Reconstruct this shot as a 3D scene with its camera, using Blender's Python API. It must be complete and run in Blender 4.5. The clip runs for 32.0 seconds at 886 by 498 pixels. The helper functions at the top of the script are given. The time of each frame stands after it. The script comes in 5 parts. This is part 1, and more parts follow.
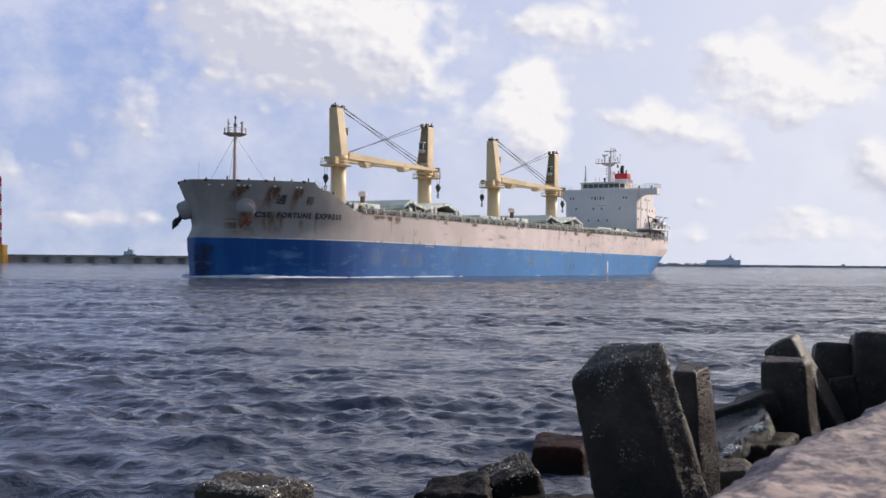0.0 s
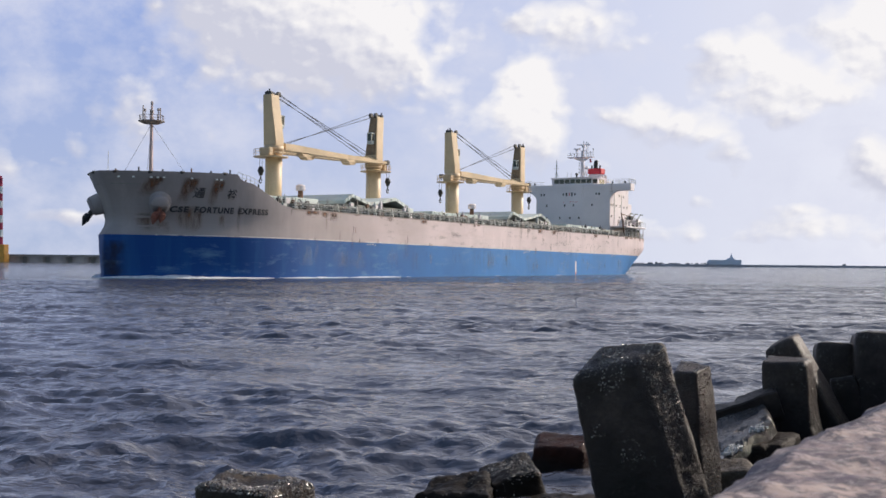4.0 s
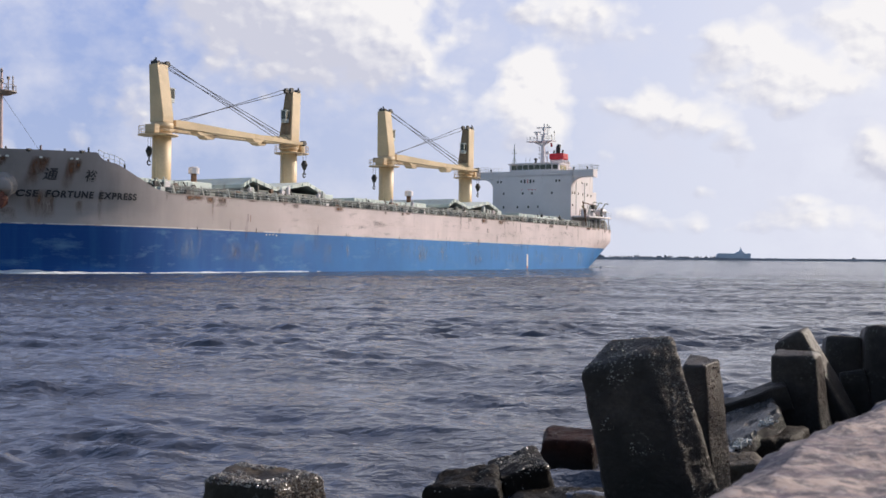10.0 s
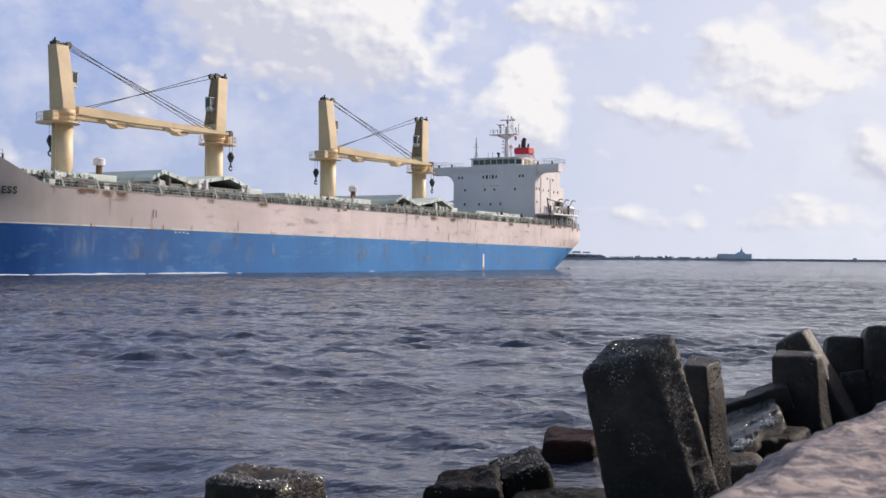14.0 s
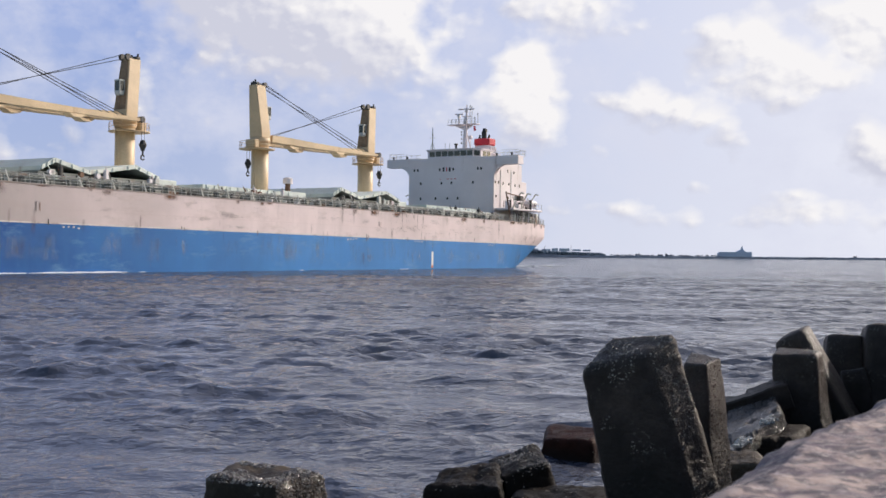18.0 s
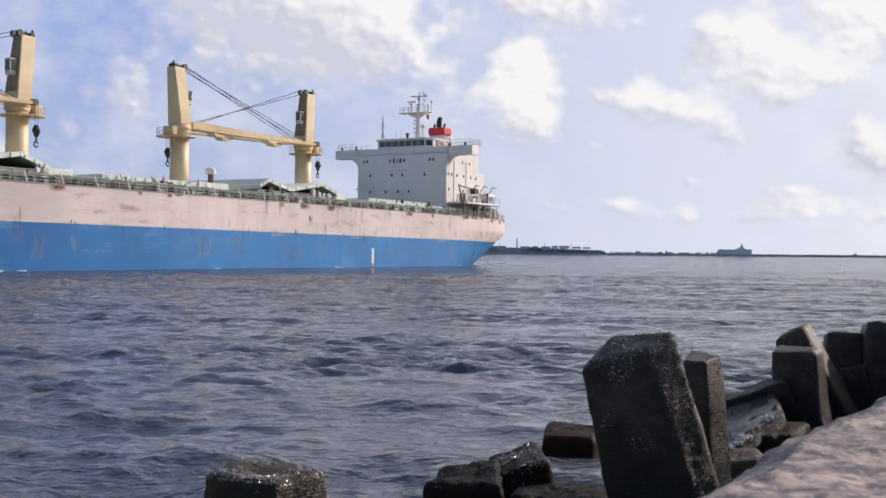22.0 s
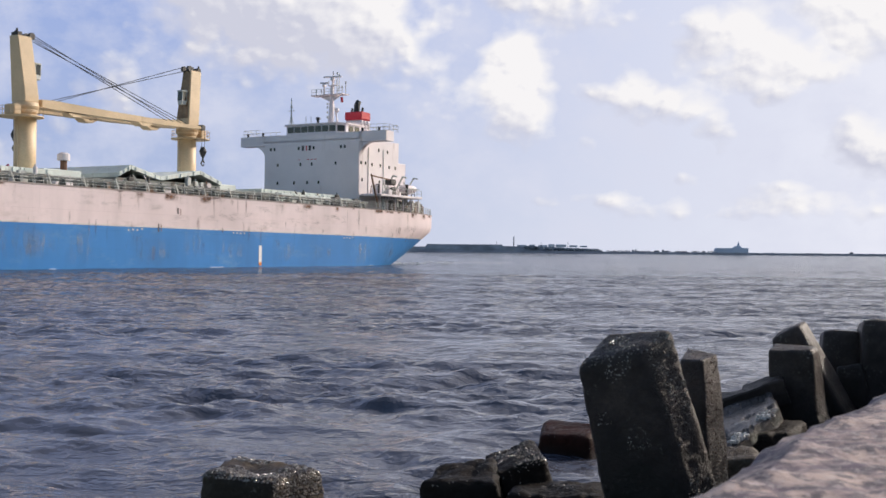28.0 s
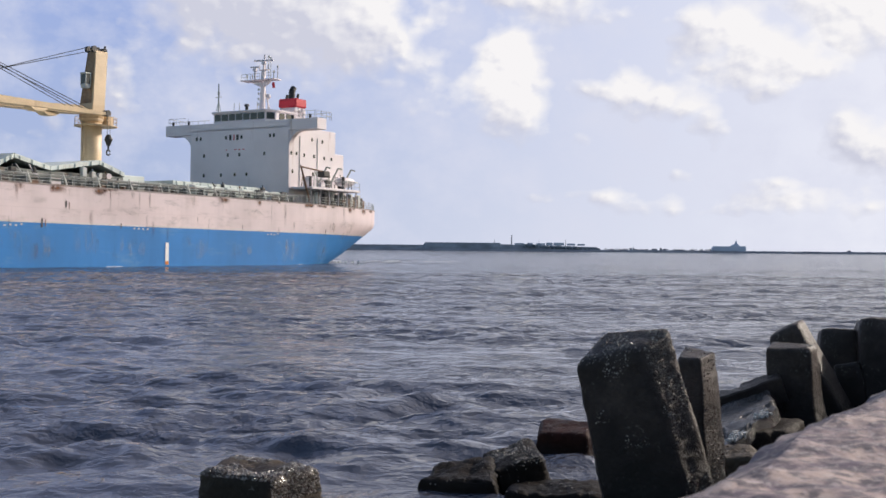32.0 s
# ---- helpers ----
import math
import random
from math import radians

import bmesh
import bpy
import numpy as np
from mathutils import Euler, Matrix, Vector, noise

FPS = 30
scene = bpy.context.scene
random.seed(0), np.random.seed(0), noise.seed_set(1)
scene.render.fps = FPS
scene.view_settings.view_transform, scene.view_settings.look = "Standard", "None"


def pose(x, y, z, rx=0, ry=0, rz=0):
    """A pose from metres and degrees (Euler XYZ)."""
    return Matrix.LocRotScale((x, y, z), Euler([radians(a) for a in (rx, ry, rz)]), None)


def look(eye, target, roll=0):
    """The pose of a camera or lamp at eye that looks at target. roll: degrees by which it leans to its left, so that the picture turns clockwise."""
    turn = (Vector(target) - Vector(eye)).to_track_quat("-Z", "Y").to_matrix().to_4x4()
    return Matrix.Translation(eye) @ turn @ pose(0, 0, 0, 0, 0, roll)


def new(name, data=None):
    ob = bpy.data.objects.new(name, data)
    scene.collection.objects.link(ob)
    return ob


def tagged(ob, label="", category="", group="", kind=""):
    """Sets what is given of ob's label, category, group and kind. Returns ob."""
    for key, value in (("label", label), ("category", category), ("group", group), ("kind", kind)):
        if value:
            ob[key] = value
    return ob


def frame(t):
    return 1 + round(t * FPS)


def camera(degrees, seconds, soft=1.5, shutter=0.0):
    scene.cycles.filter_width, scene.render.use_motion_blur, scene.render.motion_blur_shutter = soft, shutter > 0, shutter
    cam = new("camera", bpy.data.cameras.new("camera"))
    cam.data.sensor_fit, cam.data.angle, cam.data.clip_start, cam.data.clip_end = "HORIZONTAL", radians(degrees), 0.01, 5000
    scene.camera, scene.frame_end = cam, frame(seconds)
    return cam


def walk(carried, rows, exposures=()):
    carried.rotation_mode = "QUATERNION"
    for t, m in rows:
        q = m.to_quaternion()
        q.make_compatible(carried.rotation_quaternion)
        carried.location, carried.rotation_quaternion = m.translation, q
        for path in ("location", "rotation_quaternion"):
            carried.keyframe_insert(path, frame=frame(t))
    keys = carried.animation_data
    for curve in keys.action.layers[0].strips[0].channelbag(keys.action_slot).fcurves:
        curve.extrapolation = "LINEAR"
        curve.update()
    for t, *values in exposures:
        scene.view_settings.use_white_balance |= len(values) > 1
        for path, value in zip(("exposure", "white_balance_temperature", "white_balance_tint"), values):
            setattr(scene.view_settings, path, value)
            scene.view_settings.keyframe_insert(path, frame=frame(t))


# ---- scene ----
F_PX = 2111.5
cam = camera(2 * math.degrees(math.atan(784 / F_PX)), 32.0, soft=1.6)
EYE = Vector((0, 0, 2.25))
# small drift of the hand-steadied camera: seconds, sideways and upward turn
DRIFT = [(0, -18.4, 10.4), (1, -17.1, 10.6), (3.5, -16.8, 10.5), (5.5, -16.1, 8.4), (6.5, -15.6, 7.7), (7.5, -15.5, 6.0), (8, -7.8, 3.4),
         (8.5, -4.8, 1.6), (9, -3.2, 0.3), (10, -1.4, -1.4), (10.5, -0.1, -1.6), (11.5, -0.1, -0.2), (14, 0.1, -0.6), (16.5, 0.2, -3.2),
         (18, 0.5, -4.0), (20, 0.3, -5.8), (22, 0.2, -8.5), (24, -0.1, -10.9), (25.2, -0.6, -11.1), (27.5, -4.7, -11.1), (29, -6.8, -10.4),
         (30, -8.7, -10.6), (31, -9.3, -12.1), (32, -9.3, -14.0)]
rows = []
for t, dx, dy in DRIFT:
    yaw, pitch = dx / F_PX, radians(0.3616) + dy / F_PX
    rows.append((t, look(EYE, EYE + Vector((-math.sin(yaw), math.cos(yaw), math.tan(pitch))), 0.4966)))
walk(cam, rows)
cam.data.dof.use_dof, cam.data.dof.focus_distance, cam.data.dof.aperture_fstop = True, 120.0, 12.0

# ---- world and sun ----
SUN_AZ, SUN_EL = radians(57), radians(27)      # azimuth from straight ahead to the right
world = bpy.data.worlds.new("sky")
scene.world = world
world.use_nodes = True
wn = world.node_tree.nodes
sky = wn.new("ShaderNodeTexSky")
sky.sky_type, sky.sun_disc, sky.sun_elevation, sky.sun_rotation = "NISHITA", False, SUN_EL, SUN_AZ
sky.air_density, sky.dust_density = 1.0, 1.5
world.node_tree.links.new(sky.outputs[0], wn["Background"].inputs[0])
wn["Background"].inputs[1].default_value = 0.145
sun = new("sun", bpy.data.lights.new("sun", "SUN"))
sun.data.energy, sun.data.angle, sun.data.color = 4.2, radians(0.6), (1.0, 0.88, 0.77)
SUN_DIR = Vector((math.sin(SUN_AZ) * math.cos(SUN_EL), math.cos(SUN_AZ) * math.cos(SUN_EL), math.sin(SUN_EL)))
sun.matrix_world = look(SUN_DIR * 200, (0, 0, 0))
scene.view_settings.exposure = 0.0


# ---- materials ----
def nodes_of(name):
    m = bpy.data.materials.new(name)
    m.use_nodes = True
    return m, m.node_tree, m.node_tree.nodes, m.node_tree.links, m.node_tree.nodes["Principled BSDF"]


def noise_of(nt, scale, detail=4.0, rough=0.55, stretch=None, coord="Object"):
    tc = nt.nodes.new("ShaderNodeTexCoord")
    n = nt.nodes.new("ShaderNodeTexNoise")
    n.inputs["Scale"].default_value, n.inputs["Detail"].default_value, n.inputs["Roughness"].default_value = scale, detail, rough
    src = tc.outputs[coord]
    if stretch:
        mp = nt.nodes.new("ShaderNodeMapping")
        mp.inputs["Scale"].default_value = stretch
        nt.links.new(src, mp.inputs["Vector"])
        src = mp.outputs[0]
    nt.links.new(src, n.inputs["Vector"])
    return n


def ramp_of(nt, src, lo, hi, a=0.0, b=1.0):
    r = nt.nodes.new("ShaderNodeMapRange")
    r.inputs["From Min"].default_value, r.inputs["From Max"].default_value = lo, hi
    r.inputs["To Min"].default_value, r.inputs["To Max"].default_value = a, b
    nt.links.new(src, r.inputs["Value"])
    return r.outputs[0]


def mix_of(nt, fac, a, b, mode="MIX"):
    m = nt.nodes.new("ShaderNodeMix")
    m.data_type, m.blend_type = "RGBA", mode
    for i, v in ((0, fac), (6, a), (7, b)):
        if hasattr(v, "is_linked"):
            nt.links.new(v, m.inputs[i])
        else:
            m.inputs[i].default_value = v if i == 0 else (*v, 1)
    return m.outputs[2]


def surface(name, base, rough=0.6, metal=0.0, vary=0.18, scale=0.5, fine=6.0, bump=0.1, rust=0.0, rust_col=(0.20, 0.085, 0.035), streak=0.12):
    """Painted or plain surface: two scales of tone, fine relief, and rust streaks where wanted."""
    m, nt, nd, ln, p = nodes_of(name)
    n1, n2 = noise_of(nt, scale, 5), noise_of(nt, fine, 4)
    c = mix_of(nt, ramp_of(nt, n1.outputs[0], 0.3, 0.7), [v * (1 - vary) for v in base], [min(1, v * (1 + vary)) for v in base])
    c = mix_of(nt, ramp_of(nt, n2.outputs[0], 0.35, 0.7, 0, 0.5), c, [v * (1 - vary * 1.3) for v in base])
    if rust:
        n3 = noise_of(nt, 1.0, 6, 0.65, (0.55, 0.55, streak))
        f = ramp_of(nt, n3.outputs[0], 0.62 - 0.1 * rust, 0.78 - 0.08 * rust, 0, 0.75)
        c = mix_of(nt, f, c, rust_col)
    ln.new(c, p.inputs["Base Color"])
    p.inputs["Roughness"].default_value, p.inputs["Metallic"].default_value = rough, metal
    b = nd.new("ShaderNodeBump")
    b.inputs["Strength"].default_value, b.inputs["Distance"].default_value = bump, 0.05
    ln.new(n2.outputs[0], b.inputs["Height"])
    ln.new(b.outputs[0], p.inputs["Normal"])
    return m


def hull_paint(name, base, scrape, amount, deep, reach):
    """Ship's side paint with plate seams, scrapes, faded patches and rust runs."""
    m, nt, nd, ln, p = nodes_of(name)
    n1 = noise_of(nt, 0.09, 6, 0.6)
    n2 = noise_of(nt, 1.0, 6, 0.6, (0.5, 0.5, 0.06))
    n3 = noise_of(nt, 1.0, 7, 0.7, (0.16, 0.16, 0.5))
    n4 = noise_of(nt, 1.0, 5, 0.7, (1.4, 1.4, 0.22))
    c = mix_of(nt, ramp_of(nt, n1.outputs[0], 0.3, 0.7), [v * 0.86 for v in base], [min(1, v * 1.12) for v in base])
    # darker towards the bow: shade there, plus deeper paint, put into the colour
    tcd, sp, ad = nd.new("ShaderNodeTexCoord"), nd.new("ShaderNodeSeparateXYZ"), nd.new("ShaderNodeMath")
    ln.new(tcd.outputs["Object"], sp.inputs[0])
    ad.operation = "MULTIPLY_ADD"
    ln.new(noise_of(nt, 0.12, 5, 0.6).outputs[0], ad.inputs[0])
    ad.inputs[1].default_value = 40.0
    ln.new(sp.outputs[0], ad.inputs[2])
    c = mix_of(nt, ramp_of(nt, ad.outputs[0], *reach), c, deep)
    c = mix_of(nt, ramp_of(nt, n2.outputs[0], 0.45, 0.75, 0, 0.45), c, [v * 0.72 for v in base])
    c = mix_of(nt, ramp_of(nt, n3.outputs[0], 0.55, 0.72, 0, amount), c, scrape)
    c = mix_of(nt, ramp_of(nt, n4.outputs[0], 0.69, 0.80, 0, 0.65), c, (0.17, 0.075, 0.035))
    br = nd.new("ShaderNodeTexBrick")
    tc, mp = nd.new("ShaderNodeTexCoord"), nd.new("ShaderNodeMapping")
    mp.inputs["Rotation"].default_value = (radians(90), 0, 0)
    ln.new(tc.outputs["Object"], mp.inputs["Vector"])
    ln.new(mp.outputs[0], br.inputs["Vector"])
    for k, v in (("Scale", 1.0), ("Mortar Size", 0.035), ("Mortar Smooth", 0.4), ("Brick Width", 9.0), ("Row Height", 2.1)):
        br.inputs[k].default_value = v
    c = mix_of(nt, ramp_of(nt, br.outputs["Fac"], 0, 1, 0, 0.22), c, [v * 0.6 for v in base])
    ln.new(c, p.inputs["Base Color"])
    p.inputs["Roughness"].default_value, p.inputs["Specular IOR Level"].default_value = 0.6, 0.22
    b = nd.new("ShaderNodeBump")
    b.inputs["Strength"].default_value, b.inputs["Distance"].default_value = 0.35, 0.06
    ln.new(n1.outputs[0], b.inputs["Height"])
    ln.new(b.outputs[0], p.inputs["Normal"])
    return m


def concrete(name, base, wet=0.45, specks=True, scale=1.0, tide=(0.35, 0.85), gloss=0.2):
    m, nt, nd, ln, p = nodes_of(name)
    n1, n2 = noise_of(nt, 2.2 * scale, 6, 0.65), noise_of(nt, 26 * scale, 6, 0.7)
    c = mix_of(nt, ramp_of(nt, n1.outputs[0], 0.35, 0.68), [v * 0.38 for v in base], [v * 1.6 for v in base])
    c = mix_of(nt, ramp_of(nt, n2.outputs[0], 0.4, 0.7, 0, 0.6), c, [v * 0.55 for v in base])
    if specks:
        n3 = noise_of(nt, 34 * scale, 3, 0.6)
        n4 = noise_of(nt, 3.4 * scale, 3, 0.5)
        mu = nd.new("ShaderNodeMath")
        mu.operation = "MULTIPLY"
        ln.new(ramp_of(nt, n3.outputs[0], 0.58, 0.64), mu.inputs[0])
        ln.new(ramp_of(nt, n4.outputs[0], 0.52, 0.70), mu.inputs[1])
        c = mix_of(nt, mu.outputs[0], c, (0.20, 0.18, 0.155))
    # dark weed and wet up to a ragged tide line
    tc, sp, ad = nd.new("ShaderNodeTexCoord"), nd.new("ShaderNodeSeparateXYZ"), nd.new("ShaderNodeMath")
    ln.new(tc.outputs["Object"], sp.inputs[0])
    ad.operation = "MULTIPLY_ADD"
    ln.new(n1.outputs[0], ad.inputs[0])
    ad.inputs[1].default_value = 0.35 * (tide[1] - tide[0])
    ln.new(sp.outputs[2], ad.inputs[2])
    c = mix_of(nt, ramp_of(nt, ad.outputs[0], tide[0], tide[1] + 0.1), (0.010, 0.009, 0.008), c)
    ln.new(c, p.inputs["Base Color"])
    ln.new(ramp_of(nt, n1.outputs[0], 0.3, 0.7, wet * 0.7, min(1, wet * 1.4)), p.inputs["Roughness"])
    p.inputs["Specular IOR Level"].default_value = gloss
    b = nd.new("ShaderNodeBump")
    b.inputs["Strength"].default_value, b.inputs["Distance"].default_value = 0.9, 0.018 / scale
    ln.new(n2.outputs[0], b.inputs["Height"])
    ln.new(b.outputs[0], p.inputs["Normal"])
    return m


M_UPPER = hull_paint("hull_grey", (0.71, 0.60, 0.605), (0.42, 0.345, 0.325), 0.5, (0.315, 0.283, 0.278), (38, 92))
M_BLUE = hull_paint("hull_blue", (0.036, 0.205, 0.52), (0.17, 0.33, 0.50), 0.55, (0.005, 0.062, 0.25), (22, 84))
M_DECK = surface("deck_paint", (0.16, 0.20, 0.17), 0.7, rust=0.8)
M_HATCH = surface("hatch_green", (0.63, 0.69, 0.65), 0.55, rust=0.35, scale=0.3)
M_GREEN_D = surface("coaming_green", (0.19, 0.20, 0.185), 0.6, rust=0.6, scale=0.4)
M_CRANE = surface("crane_buff", (0.67, 0.50, 0.31), 0.5, rust=0.5, scale=0.25, streak=0.08)
M_WHITE = surface("house_white", (0.77, 0.70, 0.712), 0.5, vary=0.08, scale=0.2, rust=0.06, streak=0.06)
M_RED = surface("funnel_red", (0.55, 0.02, 0.04), 0.5, vary=0.1)
M_BLACK = surface("black_steel", (0.02, 0.02, 0.022), 0.5)
M_DARK = surface("dark_steel", (0.055, 0.05, 0.048), 0.6, rust=0.4)
M_CRANE_D = surface("crane_rusty", (0.30, 0.20, 0.12), 0.7, vary=0.4, scale=0.8, fine=3, rust=1.0)
M_EDGE = surface("deck_edge_paint", (0.33, 0.28, 0.265), 0.6, vary=0.3, fine=1.0, rust=0.9, streak=0.6)
M_RUST = surface("rusty_steel", (0.19, 0.10, 0.06), 0.75, vary=0.35, fine=3)
M_ANCHOR = surface("anchor_rust", (0.17, 0.055, 0.035), 0.7, vary=0.4, fine=3)
M_MASTP = surface("mast_paint", (0.62, 0.45, 0.43), 0.6, vary=0.3, fine=2, rust=0.7)
M_RAIL = surface("rail_paint", (0.55, 0.56, 0.53), 0.6, rust=0.5)
M_WIRE = surface("wire_rope", (0.06, 0.06, 0.065), 0.5)
M_GLASS = surface("bridge_glass", (0.012, 0.016, 0.02), 0.08, vary=0.02, bump=0.0)
M_TEXT = surface("letter_paint", (0.035, 0.035, 0.045), 0.6, vary=0.3, fine=3)
M_MARK = surface("mark_white", (0.82, 0.82, 0.80), 0.5, vary=0.08)
M_LINE = surface("line_paint", (0.66, 0.62, 0.60), 0.6, vary=0.2, scale=0.3, fine=1.5, rust=0.7, streak=0.5)
M_ORANGE = surface("orange_paint", (0.70, 0.24, 0.03), 0.5)
M_BLOCK = concrete("wet_concrete", (0.056, 0.041, 0.034), 0.4, tide=(0.35, 1.0), gloss=0.2)
M_SLAB = concrete("wet_slab", (0.075, 0.067, 0.066), 0.22, tide=(0.0, 0.2))
M_GLINT = surface("pale_glint", (0.55, 0.53, 0.50), 0.4, vary=0.3, scale=6, fine=30)
M_BARNACLE = surface("barnacle", (0.40, 0.36, 0.31), 0.2, vary=0.5, scale=8, fine=40)
isle = M_BARNACLE.node_tree.nodes.new("ShaderNodeNewGeometry")
coat = M_BARNACLE.node_tree.nodes["Principled BSDF"].inputs["Base Color"]
M_BARNACLE.node_tree.links.new(mix_of(M_BARNACLE.node_tree, ramp_of(M_BARNACLE.node_tree, isle.outputs["Random Per Island"], 0.1, 0.95), (0.07, 0.048, 0.042), coat.links[0].from_socket), coat)
M_REDROCK = concrete("red_weedy_rock", (0.036, 0.012, 0.008), 0.5, specks=False, tide=(-0.14, 0.04), gloss=0.08)
M_LUMP = concrete("barnacled_lump", (0.072, 0.054, 0.037), 0.45, tide=(-0.12, 0.12), gloss=0.12)
M_ROCK = concrete("weedy_rock", (0.020, 0.015, 0.0115), 0.5, specks=False, tide=(-0.25, 0.2), gloss=0.07)
M_FARCON = surface("far_concrete", (0.46, 0.395, 0.38), 0.9, vary=0.3, scale=0.08, fine=0.5)
M_QUAY = surface("quay_concrete", (0.30, 0.28, 0.27), 0.9, vary=0.25, scale=0.3, fine=3)
# grey-blue haze of the distance is mixed into these four base colours
M_FARDARK = surface("far_stone_hazed", (0.22, 0.235, 0.27), 0.9, vary=0.3, scale=0.05, fine=0.4)
M_FARGREEN = surface("far_scrub_hazed", (0.21, 0.235, 0.26), 0.9, vary=0.35, scale=0.06, fine=0.5)
M_FARHAZE = surface("far_grey_hazed", (0.58, 0.63, 0.74), 0.7, vary=0.1, scale=0.05)
M_FARWALL = surface("far_building_hazed", (0.55, 0.58, 0.64), 0.8, vary=0.15, scale=0.05)
M_YELLOW = surface("tower_base_orange", (0.75, 0.36, 0.06), 0.6, rust=0.2)
M_TRED = surface("tower_red", (0.50, 0.03, 0.09), 0.5)


def water_material():
    m, nt, nd, ln, p = nodes_of("sea_water")
    p.inputs["Base Color"].default_value = (0.058, 0.062, 0.084, 1)
    p.inputs["Roughness"].default_value, p.inputs["IOR"].default_value = 0.07, 1.333
    last = None
    tc, sp = nd.new("ShaderNodeTexCoord"), nd.new("ShaderNodeSeparateXYZ")
    ln.new(tc.outputs["Object"], sp.inputs[0])
    out_at_sea = ramp_of(nt, sp.outputs[1], 25, 110)
    streaks = ramp_of(nt, noise_of(nt, 1.0, 4, 0.55, (0.012, 0.05, 1)).outputs[0], 0.36, 0.62, 0.35, 1.0)
    far = nd.new("ShaderNodeMath")
    far.operation = "MULTIPLY"
    ln.new(out_at_sea, far.inputs[0])
    ln.new(streaks, far.inputs[1])
    ruffled = ramp_of(nt, noise_of(nt, 1.0, 3, 0.5, (0.09, 0.2, 1)).outputs[0], 0.36, 0.62, 0.3, 1.0)
    for scale, dist, power, detail in ((0.6, 2.2, far.outputs[0], 5), (2.4, 0.15, ruffled, 4), (8.0, 0.028, ruffled, 3)):
        n = noise_of(nt, 1.0, detail, 0.55, (scale * 0.9, scale * 1.2, 1))
        bp = nd.new("ShaderNodeBump")
        bp.inputs["Distance"].default_value = dist
        ln.new(power, bp.inputs["Strength"])
        ln.new(n.outputs[0], bp.inputs["Height"])
        if last:
            ln.new(last.outputs[0], bp.inputs["Normal"])
        last = bp
    ln.new(last.outputs[0], p.inputs["Normal"])
    return m


def granite_material():
    m, nt, nd, ln, p = nodes_of("wall_granite")
    n1, n2, n3 = noise_of(nt, 8, 5, 0.65), noise_of(nt, 26, 4, 0.55), noise_of(nt, 60, 4, 0.6)
    c = mix_of(nt, ramp_of(nt, n1.outputs[0], 0.42, 0.58), (0.115, 0.084, 0.112), (0.45, 0.34, 0.295))
    c = mix_of(nt, ramp_of(nt, n2.outputs[0], 0.47, 0.57, 0, 0.9), c, (0.085, 0.07, 0.085))
    c = mix_of(nt, ramp_of(nt, n3.outputs[0], 0.52, 0.66, 0, 0.7), c, (0.43, 0.365, 0.35))
    ln.new(c, p.inputs["Base Color"])
    p.inputs["Roughness"].default_value = 0.85
    b = nd.new("ShaderNodeBump")
    b.inputs["Strength"].default_value, b.inputs["Distance"].default_value = 0.5, 0.01
    ln.new(n2.outputs[0], b.inputs["Height"])
    ln.new(b.outputs[0], p.inputs["Normal"])
    return m


def stain_material(name, base, lo, hi, stretch):
    """Rust, scuff or weed that thins out towards its ragged rim."""
    m, nt, nd, ln, p = nodes_of(name)
    n = noise_of(nt, 1.0, 6, 0.7, stretch)
    at = nd.new("ShaderNodeAttribute")
    at.attribute_name = "thickness"
    mu = nd.new("ShaderNodeMath")
    mu.operation = "MULTIPLY"
    ln.new(ramp_of(nt, n.outputs[0], lo, hi), mu.inputs[0])
    ln.new(at.outputs["Fac"], mu.inputs[1])
    n2 = noise_of(nt, 2.0, 5, 0.6)
    ln.new(mix_of(nt, n2.outputs[0], [v * 0.6 for v in base], [min(1, v * 1.4) for v in base]), p.inputs["Base Color"])
    ln.new(mu.outputs[0], p.inputs["Alpha"])
    p.inputs["Roughness"].default_value = 0.8
    return m


M_STAIN = stain_material("rust_stain", (0.22, 0.11, 0.06), 0.42, 0.85, (1.6, 1.6, 0.22))
M_HEAVY = stain_material("heavy_rust", (0.18, 0.08, 0.04), 0.24, 0.58, (1.4, 1.4, 0.25))
M_SOFT = stain_material("thin_rust", (0.25, 0.13, 0.07), 0.32, 0.72, (1.2, 1.2, 0.3))
M_SCUFF = stain_material("pale_scuff", (0.42, 0.50, 0.58), 0.46, 1.0, (1.1, 1.1, 0.35))
M_SMUDGE = stain_material("dark_smudge", (0.24, 0.20, 0.19), 0.48, 1.05, (0.35, 0.35, 1.1))
M_WEED = stain_material("dark_bottom_growth", (0.03, 0.024, 0.022), 0.30, 0.75, (0.7, 0.7, 0.4))
M_WATER, M_GRANITE = water_material(), granite_material()


def foam_material():
    m, nt, nd, ln, p = nodes_of("foam")
    n = noise_of(nt, 1.6, 6, 0.7)
    ln.new(mix_of(nt, ramp_of(nt, n.outputs[0], 0.35, 0.6), (0.45, 0.50, 0.54), (0.85, 0.86, 0.87)), p.inputs["Base Color"])
    p.inputs["Roughness"].default_value = 0.8
    return m


M_FOAM = foam_material()


# ---- mesh helpers ----
def part(name, bm, material, parent=None, label=""):
    me = bpy.data.meshes.new(name)
    bm.to_mesh(me)
    bm.free()
    me.materials.append(material)
    ob = new(name, me)
    if parent is not None:
        ob.parent = parent
    return tagged(ob, label)


def again(ob, m, parent=None):
    """Another piece on the same mesh."""
    o = new(ob.name.split(".")[0], ob.data)
    o.parent, o.matrix_basis = parent or ob.parent, m
    if "label" in ob:
        o["label"] = ob["label"]
    return o


